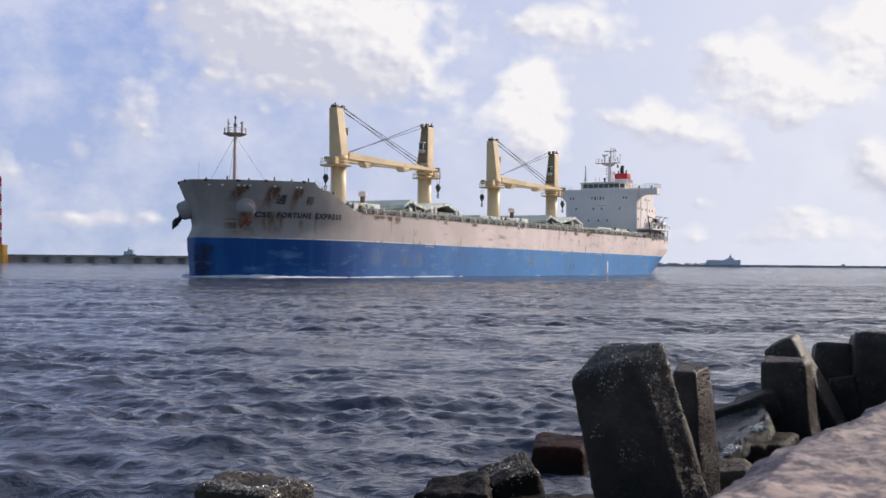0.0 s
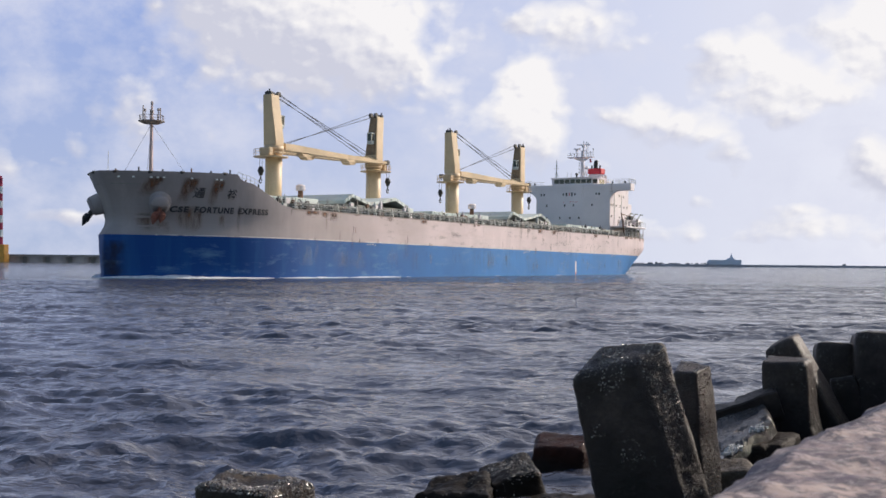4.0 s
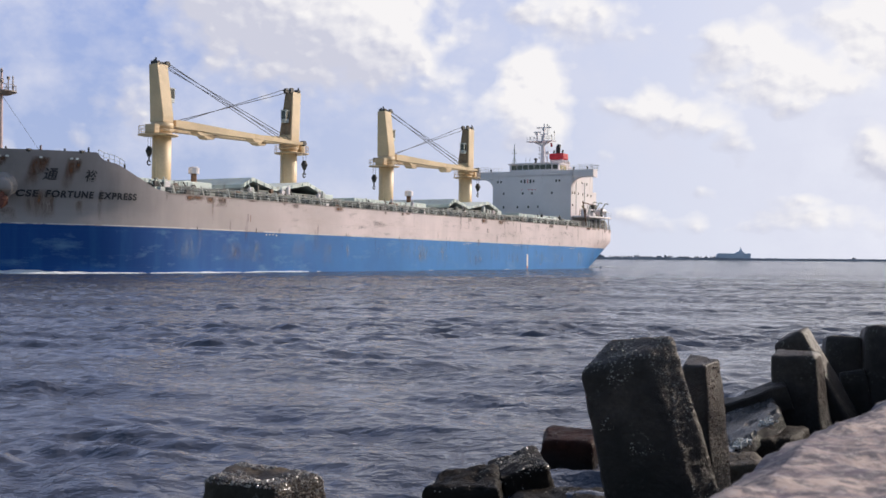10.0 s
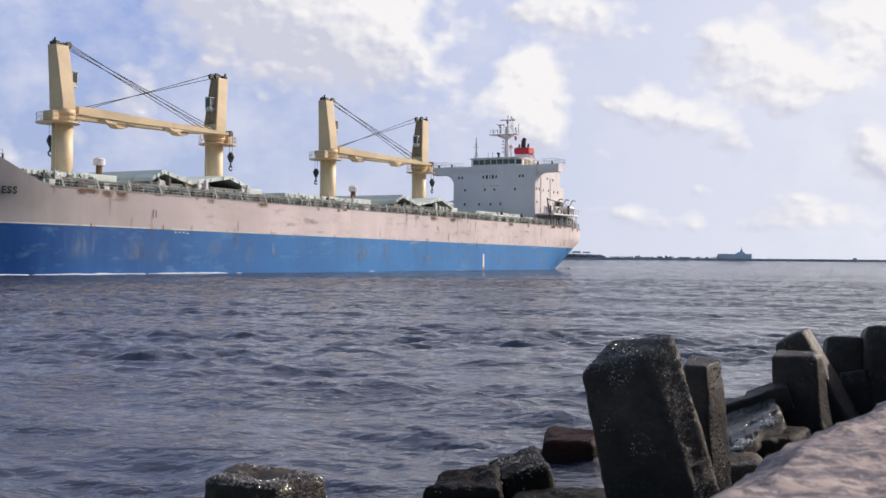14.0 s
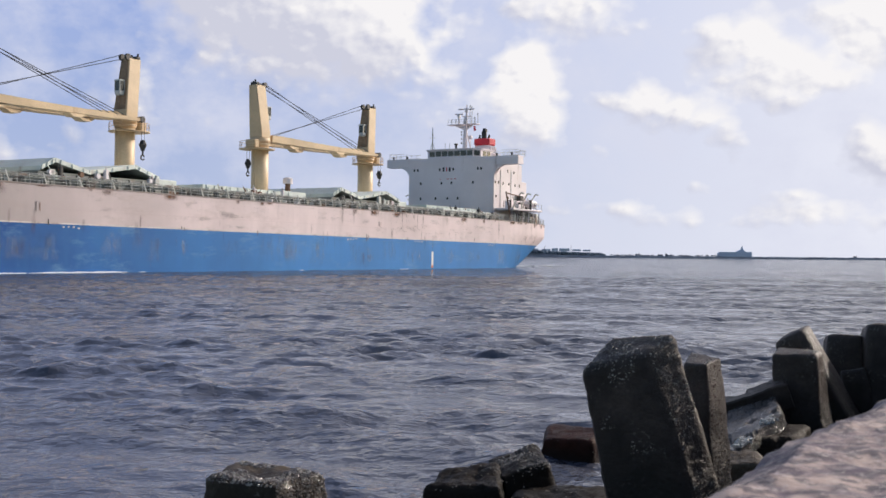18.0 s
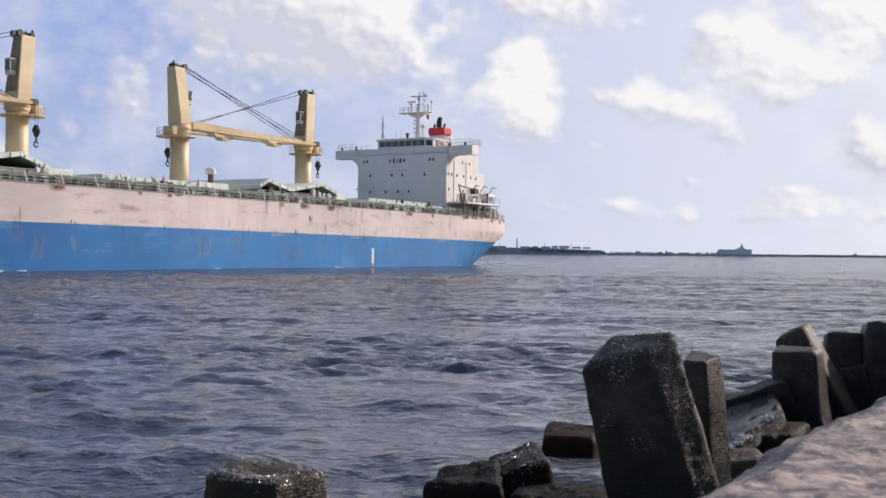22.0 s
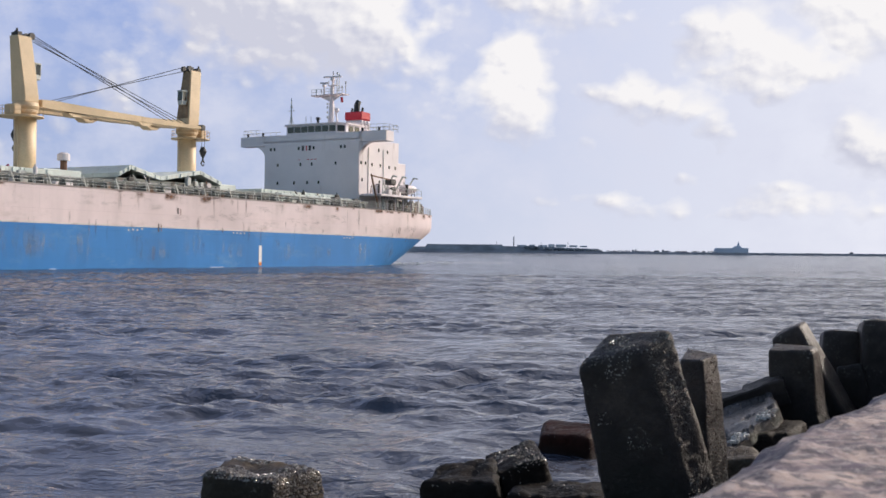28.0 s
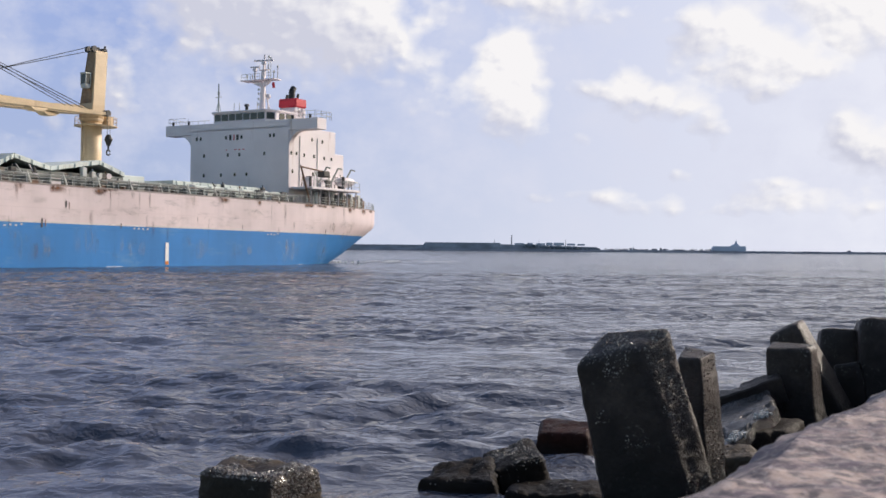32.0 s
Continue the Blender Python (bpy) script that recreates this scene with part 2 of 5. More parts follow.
def box(bm, c, s, rz=0.0, bevel=0.0, rx=0.0, ry=0.0):
    r = bmesh.ops.create_cube(bm, size=1.0, matrix=pose(*c, rx, ry, rz) @ Matrix.Diagonal((*s, 1)))
    if bevel:
        ed = list({e for v in r["verts"] for e in v.link_edges})
        bmesh.ops.bevel(bm, geom=ed, offset=bevel, segments=1, affect="EDGES")
    return bm


def tube(bm, a, b, r0, r1=None, seg=8, caps=True):
    a, b = Vector(a), Vector(b)
    d = b - a
    m = Matrix.Translation((a + b) / 2) @ d.to_track_quat("Z", "Y").to_matrix().to_4x4()
    bmesh.ops.create_cone(bm, cap_ends=caps, segments=seg, radius1=r0, radius2=r0 if r1 is None else r1, depth=d.length, matrix=m)
    return bm


def prism(bm, outline, a, b, axis="y"):
    """A flat outline drawn out from a to b along an axis."""
    def at(u, v, w):
        return {"x": (w, u, v), "y": (u, w, v), "z": (u, v, w)}[axis]
    lo = [bm.verts.new(at(u, v, a)) for u, v in outline]
    hi = [bm.verts.new(at(u, v, b)) for u, v in outline]
    n = len(outline)
    for i in range(n):
        bm.faces.new((lo[i], lo[(i + 1) % n], hi[(i + 1) % n], hi[i]))
    bm.faces.new(lo[::-1])
    bm.faces.new(hi)
    bmesh.ops.recalc_face_normals(bm, faces=bm.faces)
    return bm


B = bmesh.new


def grid_mesh(name, co, nu, nv, material, smooth=True, wrap=False):
    """A sheet of nu by nv points (numpy array nu*nv by 3)."""
    me = bpy.data.meshes.new(name)
    i = np.arange(nu - 1)[:, None] * nv
    j = np.arange(nv if wrap else nv - 1)[None, :]
    j2 = (j + 1) % nv
    q = np.stack([i + j, i + j2, i + nv + j2, i + nv + j], -1).reshape(-1, 4)
    me.vertices.add(len(co))
    me.vertices.foreach_set("co", np.ascontiguousarray(co, dtype=np.float32).ravel())
    me.loops.add(q.size)
    me.loops.foreach_set("vertex_index", q.ravel().astype(np.int32))
    me.polygons.add(len(q))
    me.polygons.foreach_set("loop_start", np.arange(0, q.size, 4, dtype=np.int32))
    me.update(calc_edges=True)
    me.validate()
    me.polygons.foreach_set("use_smooth", np.full(len(q), smooth))
    me.materials.append(material)
    return new(name, me)


# ---- water ----
SEA = -0.12      # water level


def wave_height(x, y, cell):
    """Short-crested wind sea: many small wave trains about one direction."""
    rng = np.random.default_rng(7)
    # gusts: patches where the ripples stand steep, and slicks between them
    gust = np.zeros_like(x)
    for k in range(14):
        lam, ang = rng.uniform(5, 26), radians(-98) + rng.normal(0, 0.8)
        gust += np.sin((x * math.cos(ang) * 0.6 + y * math.sin(ang)) * 6.283 / lam + rng.uniform(0, 6.283))
    gust = np.clip(1.0 + 0.20 * gust, 0.45, 1.7)
    z = np.zeros_like(x)
    for k in range(84):
        lam = 0.24 * (30.0 ** (k / 83))
        ang = radians(-98) + rng.normal(0, 1.0 if lam < 0.8 else 0.78)
        ph = rng.uniform(0, 6.283)
        amp = 0.0070 * lam ** 0.9 * rng.uniform(0.5, 1.3)
        if lam > 1.5:
            amp *= (1.5 / lam) ** 0.8
        swell = np.clip(1.02 - (y - 12) / 110, 0.6, 0.95) if lam > 0.9 else 1.0
        near = np.clip(lam / (2.2 * cell) - 0.6, 0, 1)
        s = np.sin((x * math.cos(ang) + y * math.sin(ang)) * 6.283 / lam + ph)
        z += amp * (s + 0.35 * (s * s - 0.5)) * near * swell * (gust if lam < 2.5 else 1.0)
    return z


def build_water():
    """One sheet to the horizon, finest in the part that lies before the wall."""
    ang = np.concatenate([np.arange(-180, -24, 4.0), np.arange(-24, 24, 0.125), np.arange(24, 180, 4.0)])
    r = [10.0]
    while r[-1] < 4700:
        r.append(r[-1] * (1.0019 if r[-1] < 160 else 1.0065 if r[-1] < 600 else 1.05))
    r = np.array(r)
    A, R = np.meshgrid(np.radians(ang), r)
    x, y = np.sin(A) * R, np.cos(A) * R - 30.0
    front = np.abs(np.degrees(A)) < 24
    step = np.where(R < 160, R * 0.0019, R * 0.0065)
    z = np.where(front & (R < 900), wave_height(x, y, np.maximum(step, 0.04)), 0.0)
    co = np.stack([x, y, z], -1).reshape(-1, 3)
    ob = grid_mesh("water", co, len(r), len(ang), M_WATER, wrap=True)
    return tagged(ob, "slate-blue harbour water ruffled by small wind waves", "water", kind="structure")


water = build_water()


# ---- sky with clouds ----
def build_sky():
    R = 4550.0
    az = np.radians(np.arange(-48, 48.01, 0.15))
    el = np.radians(np.concatenate([np.arange(-1.0, 14, 0.12), np.arange(14, 40.1, 1.0)]))
    E, A = np.meshgrid(el, az, indexing="ij")
    co = np.stack([np.sin(A) * np.cos(E), np.cos(A) * np.cos(E), np.sin(E)], -1).reshape(-1, 3) * R
    m, nt, nd, ln, p = nodes_of("cloudy_sky")
    nd.remove(p)
    ob = grid_mesh("sky_backdrop", co, len(el), len(az), m)
    u, v = np.degrees(A).ravel(), np.degrees(E).ravel()
    # cloud heaps: azimuth, elevation, half width, half height, strength (degrees)
    left = [(-6.3, 11.2, 4.5, 2.44, 1.3), (-3.3, 10.0, 1.95, 1.49, 1.25), (-9.2, 12.1, 3.53, 1.63, 1.2), (-2.3, 11.0, 1.63, 1.36, 0.45), (-14.8, 7.1, 1.49, 1.22, 0.62), (-16.9, 5.5, 0.76, 0.81, 0.4), (-17.7, 2.2, 1.63, 0.35, 0.7), (-15.2, 2.2, 1.9, 0.41, 0.75), (-20.1, 4.4, 0.81, 0.65, 0.7)]
    middle = [(4.1, 8.7, 1.25, 0.98, 1.25), (4.5, 7.1, 1.14, 1.49, 1.1), (3.2, 7.5, 1.09, 1.22, 0.8), (4.4, 5.6, 1.22, 1.03, 0.8), (2.3, 7.0, 1.03, 0.98, 0.5), (-0.1, 8.2, 1.22, 1.03, 0.62), (0.7, 6.8, 1.63, 1.22, 0.36), (-0.5, 6.1, 1.9, 0.95, 0.3), (10.0, 7.3, 0.87, 0.73, 1), (8.4, 7.1, 1.14, 0.49, 0.7), (11.4, 6.8, 1.36, 0.76, 0.8), (12.5, 6.5, 0.95, 0.68, 0.8), (13.5, 5.6, 0.81, 0.65, 0.85), (10.4, 6.5, 2.17, 0.65, 0.6), (6.1, 11.5, 2.44, 1.03, 0.85), (4.2, 11.6, 1.36, 0.68, 0.75), (8.4, 10.7, 2.04, 0.49, 0.5)]
    right = [(13.0, 10.3, 0.81, 0.68, 0.9), (14.8, 10.2, 0.95, 0.98, 1), (13.8, 9.5, 1.63, 1.09, 0.9), (15.6, 8.7, 1.63, 1.14, 1.1), (17.1, 8.4, 1.36, 0.92, 1), (18.4, 7.9, 1.14, 0.49, 0.8), (16.2, 7.0, 1.09, 0.49, 0.7), (14.0, 8.0, 1.63, 0.81, 0.7), (19.3, 10.6, 1.36, 1.22, 1), (20.4, 11.0, 1.63, 1.76, 1.1), (19.5, 9.4, 1.36, 0.68, 0.8), (17.8, 10.8, 1.22, 0.6, 0.7), (20.0, 4.9, 1.03, 0.95, 0.9), (20.7, 4.3, 1.36, 1.14, 0.9)]
    low = [(5.6, 2.1, 0.81, 0.3, 0.7), (8.8, 2.1, 1.22, 0.43, 0.85), (9.9, 1.7, 2.04, 0.43, 0.7), (12.0, 1.8, 0.95, 0.54, 0.85), (12.5, 3.0, 0.68, 0.41, 0.65), (16.6, 2.7, 1.22, 0.46, 0.85), (17.3, 2.0, 2.17, 0.54, 0.8), (19.3, 1.6, 2.44, 0.38, 0.65), (15.3, 1.5, 2.17, 0.33, 0.6), (7.5, 5.0, 0.68, 0.6, 0.5)]
    beyond = [(-12.5, 8.2, 3.5, 1.0, 0.3), (-9.0, 6.0, 4.5, 1.1, 0.25), (-22.0, 9.0, 3.0, 0.8, 0.3), (6.0, 17.0, 7.0, 2.0, 0.7), (26.0, 8.0, 4.0, 3.0, 0.8), (-30.0, 8.0, 5.0, 3.0, 0.7)]
    d = np.zeros_like(u)
    lit = np.zeros_like(u)
    for a, e, w, h, s in left + middle + right + [(*q[:4], q[4] * 0.8) for q in low] + beyond:
        q = ((u - a) / (w * 1.25)) ** 2 + ((v - e) / (h * 1.25)) ** 2
        g = s * np.exp(-q * 0.8)
        d = np.maximum(d, g) + 0.12 * np.minimum(d, g)
        lit += (0.6 if a < -1 else 1.0) * g * np.clip(0.5 + 0.45 * (u - a) / w + 0.55 * (v - e) / h, 0, 1.2)
    for key, val in (("cloud_heap", d), ("cloud_lit", lit / (d + 0.15))):
        at = ob.data.attributes.new(key, "FLOAT", "POINT")
        at.data.foreach_set("value", val.astype(np.float32))
    uvl = ob.data.attributes.new("sky_place", "FLOAT_VECTOR", "POINT")
    uvl.data.foreach_set("vector", np.stack([u, v * 1.25, 0 * u], -1).astype(np.float32).ravel())

    def attr(key):
        n = nd.new("ShaderNodeAttribute")
        n.attribute_name = key
        return n

    def fbm(scale, detail=6, rough=0.52):
        n = nd.new("ShaderNodeTexNoise")
        n.inputs["Scale"].default_value, n.inputs["Detail"].default_value, n.inputs["Roughness"].default_value = scale, detail, rough
        ln.new(attr("sky_place").outputs["Vector"], n.inputs["Vector"])
        return n.outputs[0]

    def math2(op, a, b):
        n = nd.new("ShaderNodeMath")
        n.operation = op
        for i, s in enumerate((a, b)):
            if hasattr(s, "is_linked"):
                ln.new(s, n.inputs[i])
            else:
                n.inputs[i].default_value = s
        return n.outputs[0]

    dens, litv = attr("cloud_heap").outputs["Fac"], attr("cloud_lit").outputs["Fac"]
    def puffs(shift):
        """Billows: fine noise and rounded cells, looked up a little way off towards the sun for the shading."""
        mv = nd.new("ShaderNodeVectorMath")
        mv.operation = "ADD"
        ln.new(attr("sky_place").outputs["Vector"], mv.inputs[0])
        mv.inputs[1].default_value = (shift, shift * 1.1, 0)
        n = nd.new("ShaderNodeTexNoise")
        n.inputs["Scale"].default_value, n.inputs["Detail"].default_value, n.inputs["Roughness"].default_value = 0.6, 6, 0.5
        ln.new(mv.outputs[0], n.inputs["Vector"])
        wv = nd.new("ShaderNodeVectorMath")
        wv.operation = "MULTIPLY_ADD"
        ln.new(n.outputs["Color"], wv.inputs[0])
        wv.inputs[1].default_value = (0.9, 0.9, 0)
        ln.new(mv.outputs[0], wv.inputs[2])
        c = nd.new("ShaderNodeTexVoronoi")
        c.feature, c.inputs["Scale"].default_value = "SMOOTH_F1", 1.15
        ln.new(wv.outputs[0], c.inputs["Vector"])
        return math2("SUBTRACT", math2("MULTIPLY", n.outputs[0], 1.05), math2("MULTIPLY", c.outputs["Distance"], 0.42))

    here, ahead = puffs(0.0), puffs(0.22)
    rough = math2("ADD", math2("ADD", here, -0.44), dens)
    mask = ramp_of(nt, rough, 0.26, 0.72)
    sep = nd.new("ShaderNodeSeparateXYZ")
    ln.new(attr("sky_place").outputs["Vector"], sep.inputs[0])
    blue = mix_of(nt, ramp_of(nt, sep.outputs[1], 0, 15), (0.45, 0.525, 0.72), (0.33, 0.43, 0.75))
    blue = mix_of(nt, ramp_of(nt, sep.outputs[1], 15, 34), blue, (0.14, 0.23, 0.52))
    blue = mix_of(nt, ramp_of(nt, sep.outputs[0], -14, 22), blue, (0.82, 0.83, 0.925))
    veil = mix_of(nt, ramp_of(nt, fbm(0.22, 6, 0.6), 0.42, 0.66, 0, 0.7), blue, (0.70, 0.72, 0.85))
    relief = math2("MULTIPLY", math2("SUBTRACT", here, ahead), 1.7)
    cloud = mix_of(nt, ramp_of(nt, math2("ADD", litv, relief), 0.12, 0.88), (0.62, 0.63, 0.74), (0.93, 0.91, 0.92))
    em = nd.new("ShaderNodeEmission")
    ln.new(mix_of(nt, mask, veil, cloud), em.inputs[0])
    em.inputs[1].default_value = 1.0
    ln.new(em.outputs[0], nd["Material Output"].inputs[0])
    return tagged(ob, "pale blue sky with drifting white cumulus clouds", "sky", kind="structure")


sky_backdrop = build_sky()


# ---- the ship's form ----
HB, Z_BLUE, Z_DECK = 14.0, 4.75, 8.85


def stem_x(z):
    """Stem line: upright at the water, drawn in above the blue, then flared out to the bow's tip."""
    pts = [(-5, 82.8), (0, 82.8), (3.5, 82.9), (4.75, 82.8), (6.0, 81.5), (7.0, 81.2), (9.5, 82.0), (12.8, 83.9), (15, 84.6)]
    for (za, xa), (zb, xb) in zip(pts, pts[1:]):
        if z <= zb:
            return xa + (xb - xa) * (z - za) / (zb - za)
    return 84.6


def stern_x(z):
    return -75.0 - 13.5 * min(1, max(0, (z + 0.5) / 6.5)) ** 0.6


def half_breadth(x, z):
    t = min(1, max(0, z / 12.5))
    if x > 52:
        xs = stem_x(z)
        u = min(1, (x - 53) / (xs - 53)) if x > 53 else 0
        return HB * (1 - u ** (2.6 + 0.4 * t)) ** (0.93 - 0.17 * t)
    if x < -48:
        s = min(1, max(0, z / 6.5))
        x0, xs = -50 - 4 * s, stern_x(z)
        u = min(1, (x - x0) / (xs - x0)) if x < x0 else 0
        return HB * (1 - u ** (2.0 - 0.3 * s)) ** (0.75 - 0.39 * s)
    return HB


def top_edge(x):
    """Height of the bulwark over the main deck edge, rising to the forecastle."""
    for (a, za), (b, zb) in zip([(61, 8.85), (63.5, 9.3), (66, 10.5), (68.6, 11.8), (70.6, 12.2), (71.0, 12.95)], [(63.5, 9.3), (66, 10.5), (68.6, 11.8), (70.6, 12.2), (71.0, 12.95), (90, 12.75)]):
        if a <= x <= b:
            return za + (zb - za) * (x - a) / (b - a)
    return Z_DECK


def hull_strip(levels, x_from=None):
    """Shell plating between heights, both sides, closed at stem and stern. levels: functions or numbers."""
    bm = B()
    n = 90
    rows_ = []
    for lv in levels:
        ring = []
        for side in (1, -1):
            for i in range(n + 1):
                s = i / n
                s = 0.5 - 0.5 * math.cos(math.pi * s) if x_from is None else math.sin(s * math.pi / 2)
                z0 = lv if not callable(lv) else None
                if z0 is None:
                    x = x_from + (86.0 - x_from) * s
                    z0 = lv(x)
                    x = x_from + (stem_x(z0) - x_from) * s
                    z0 = lv(x)
                    x = x_from + (stem_x(z0) - x_from) * s
                else:
                    xa = stern_x(z0) if x_from is None else x_from
                    x = xa + (stem_x(z0) - xa) * s
                ring.append(bm.verts.new((x, side * half_breadth(x, z0), z0)))
        rows_.append(ring)
    m = n + 1
    for lo, hi in zip(rows_, rows_[1:]):
        for side in (0, 1):
            for i in range(n):
                k = side * m + i
                f = (lo[k], lo[k + 1], hi[k + 1], hi[k])
                bm.faces.new(f if side else f[::-1])
    bmesh.ops.remove_doubles(bm, verts=bm.verts, dist=0.003)
    for f in bm.faces:
        f.smooth = True
    return bm


ship = new("cargo_ship")
tagged(ship, "laden bulk carrier with blue and grey rust-streaked hull under way", "ship")


def build_hull():
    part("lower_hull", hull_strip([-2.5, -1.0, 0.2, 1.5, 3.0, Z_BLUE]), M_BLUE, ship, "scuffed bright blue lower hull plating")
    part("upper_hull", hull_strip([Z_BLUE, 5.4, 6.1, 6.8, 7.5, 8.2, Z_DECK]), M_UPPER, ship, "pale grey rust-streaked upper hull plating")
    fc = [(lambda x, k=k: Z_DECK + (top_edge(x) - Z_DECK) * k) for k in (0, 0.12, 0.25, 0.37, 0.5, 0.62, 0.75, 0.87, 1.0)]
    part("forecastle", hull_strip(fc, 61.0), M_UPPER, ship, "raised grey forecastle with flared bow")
    bm = B()
    outline = [(x, max(0.1, half_breadth(x, Z_DECK) - 0.25)) for x in np.linspace(-88.2, 80.6, 80)]
    prism(bm, outline + [(x, -y) for x, y in outline[::-1]], Z_DECK - 0.12, Z_DECK - 0.02, "z")
    part("main_deck", bm, M_DECK, ship, "worn dark green steel deck")
    bm = B()
    outline = [(x, max(0.05, half_breadth(x, 11.3) - 0.05)) for x in np.linspace(68.9, 82.7, 24)]
    prism(bm, outline + [(x, -y) for x, y in outline[::-1]], 11.2, 11.35, "z")
    part("forecastle_deck", bm, M_DECK, ship)
    bm = B()
    prism(bm, [(68.8, Z_DECK), (69.0, Z_DECK), (69.0, 11.3), (68.8, 11.3)], -9.6, 9.6, "y")
    part("forecastle_bulkhead", bm, M_UPPER, ship)
    bm = B()
    for side in (1, -1):
        prev = None
        for x in np.linspace(-86.0, 79, 110):
            ring = [bm.verts.new((x, side * (half_breadth(x, z) + 0.02), z)) for z in (Z_BLUE - 0.03, Z_BLUE + 0.1)]
            if prev:
                bm.faces.new((prev[0], ring[0], ring[1], prev[1]))
            prev = ring
    part("paint_line", bm, M_LINE, ship, "faded pale line between the hull paints")
    # sheer strake: narrow proud band, rusty, the deck edge's shadow line in its colour
    bm = B()
    for side in (1, -1):
        prev = None
        for x in np.concatenate([np.linspace(-88.5, -86, 14), np.linspace(-85.5, 62, 90)]):
            y = half_breadth(x, Z_DECK)
            ring = [bm.verts.new((x, side * (y + o), z)) for o, z in ((0.02, Z_DECK - 0.09), (0.07, Z_DECK - 0.07), (0.07, Z_DECK + 0.06), (-0.25, Z_DECK + 0.06))]
            if prev:
                for k in range(3):
                    bm.faces.new((prev[k], ring[k], ring[k + 1], prev[k + 1]))
            prev = ring
    bmesh.ops.recalc_face_normals(bm, faces=bm.faces)
    part("deck_edge", bm, M_EDGE, ship, "rust-flecked deck edge band, coloured darker for its shadow line")


build_hull()


def side_point(x, z, out=0.03, side=1):
    """A point on the ship's side, a little proud of it."""
    y = half_breadth(x, z)
    e = 0.15
    d = Vector((1, (half_breadth(x + e, z) - half_breadth(x - e, z)) / (2 * e), 0)).normalized()
    n = Vector((-d.y, d.x, 0))
    return Vector((x + n.x * out, side * (y + n.y * out), z))


def build_crane(x, face, swing):
    """Deck crane on a pedestal; face is +1 when the jib points to the bow, swing its offset to the side at the tip."""
    bm = B()
    tube(bm, (0, 0, 8.8), (0, 0, 17.9), 1.28, 1.28, 20)
    tube(bm, (0, 0, 17.9), (0, 0, 18.4), 1.28, 1.52, 20)
    tube(bm, (0, 0, 18.4), (0, 0, 19.3), 1.52, 1.5, 20)
    for f_ in bm.faces:
        f_.smooth = len(f_.verts) == 4
    col = part("deck_crane", bm, M_CRANE, ship, "buff-yellow cargo crane with stowed jib")
    col.matrix_basis = pose(x, 0, 0)
    f = face
    bm = B()
    # tower: leaning back from the jib; narrower across at the top
    lo = [(-1.1 * f, -1.2), (0.95 * f, -1.2), (0.95 * f, 1.2), (-1.1 * f, 1.2)]
    hi = [(-1.9 * f, -0.75), (0.15 * f, -0.75), (0.15 * f, 0.75), (-1.9 * f, 0.75)]
    vl = [bm.verts.new((a, b, 19.3)) for a, b in lo]
    vm = [bm.verts.new((a, b, 20.1)) for a, b in lo]
    vh = [bm.verts.new((a, b, 27.0)) for a, b in hi]
    for r0, r1 in ((vl, vm), (vm, vh)):
        for i in range(4):
            bm.faces.new((r0[i], r0[(i + 1) % 4], r1[(i + 1) % 4], r1[i]))
    bm.faces.new(vh)
    bm.faces.new(vl[::-1])
    bmesh.ops.recalc_face_normals(bm, faces=bm.faces)
    bmesh.ops.bevel(bm, geom=list(bm.edges), offset=0.08, segments=1, affect="EDGES")
    part("tower", bm, M_CRANE, col)
    # machinery recess, a dark rusty panel on the jib side
    bm = B()
    vs = [bm.verts.new((0.95 * f - 0.8 * f * (z - 20.1) / 6.9 + 0.05 * f, k * (1.02 - 0.42 * (z - 20.1) / 6.9), z)) for k, z in ((-1, 20.3), (1, 20.3), (1, 26.7), (-1, 26.7))]
    bm.faces.new(vs)
    r = bmesh.ops.extrude_face_region(bm, geom=list(bm.faces))
    bmesh.ops.translate(bm, verts=[v for v in r["geom"] if isinstance(v, bmesh.types.BMVert)], vec=(-0.2 * f, 0, 0))
    bmesh.ops.recalc_face_normals(bm, faces=bm.faces)
    part("machinery_recess", bm, M_CRANE_D, col, "rust-brown machinery recess")
    for yy in (-0.5, 0.5):
        bm = B()
        tube(bm, (0.25 * f, yy - 0.2, 27.15), (0.25 * f, yy + 0.2, 27.15), 0.42, seg=12)
        box(bm, (0.0, yy, 27.0), (0.9, 0.14, 0.5))
        part("sheave", bm, M_DARK, col, "dark rope sheave at the tower head")
    bm = B()
    box(bm, (-1.5 * f, 0.1, 27.2), (0.7, 1.2, 0.45), bevel=0.08)
    tube(bm, (-1.7 * f, 0.35, 27.3), (-1.7 * f, 0.35, 27.8), 0.13, seg=6)
    tube(bm, (-1.3 * f, -0.35, 27.3), (-1.3 * f, -0.35, 27.65), 0.14, seg=6)
    part("tower_cap", bm, M_DARK, col)
    px = -0.7 * f
    bm = B()
    tube(bm, (px, 0, 17.5), (px, 0, 17.62), 2.65, 2.65, 24)
    part("platform", bm, M_CRANE, col)
    bm = B()
    for i in range(14):
        a, b = i * math.pi / 7, (i + 1) * math.pi / 7
        pa, pb = (px + 2.58 * math.cos(a), 2.58 * math.sin(a)), (px + 2.58 * math.cos(b), 2.58 * math.sin(b))
        tube(bm, (*pa, 17.6), (*pa, 18.65), 0.035, seg=4)
        for z in (18.15, 18.65):
            tube(bm, (*pa, z), (*pb, z), 0.035, seg=4)
    part("guard_rail", bm, M_CRANE, col)
    bm = B()
    box(bm, (-2.1 * f, 0.3, 18.3), (1.0, 1.8, 1.2), bevel=0.1)
    part("winch_house", bm, M_CRANE, col)
    bm = B()
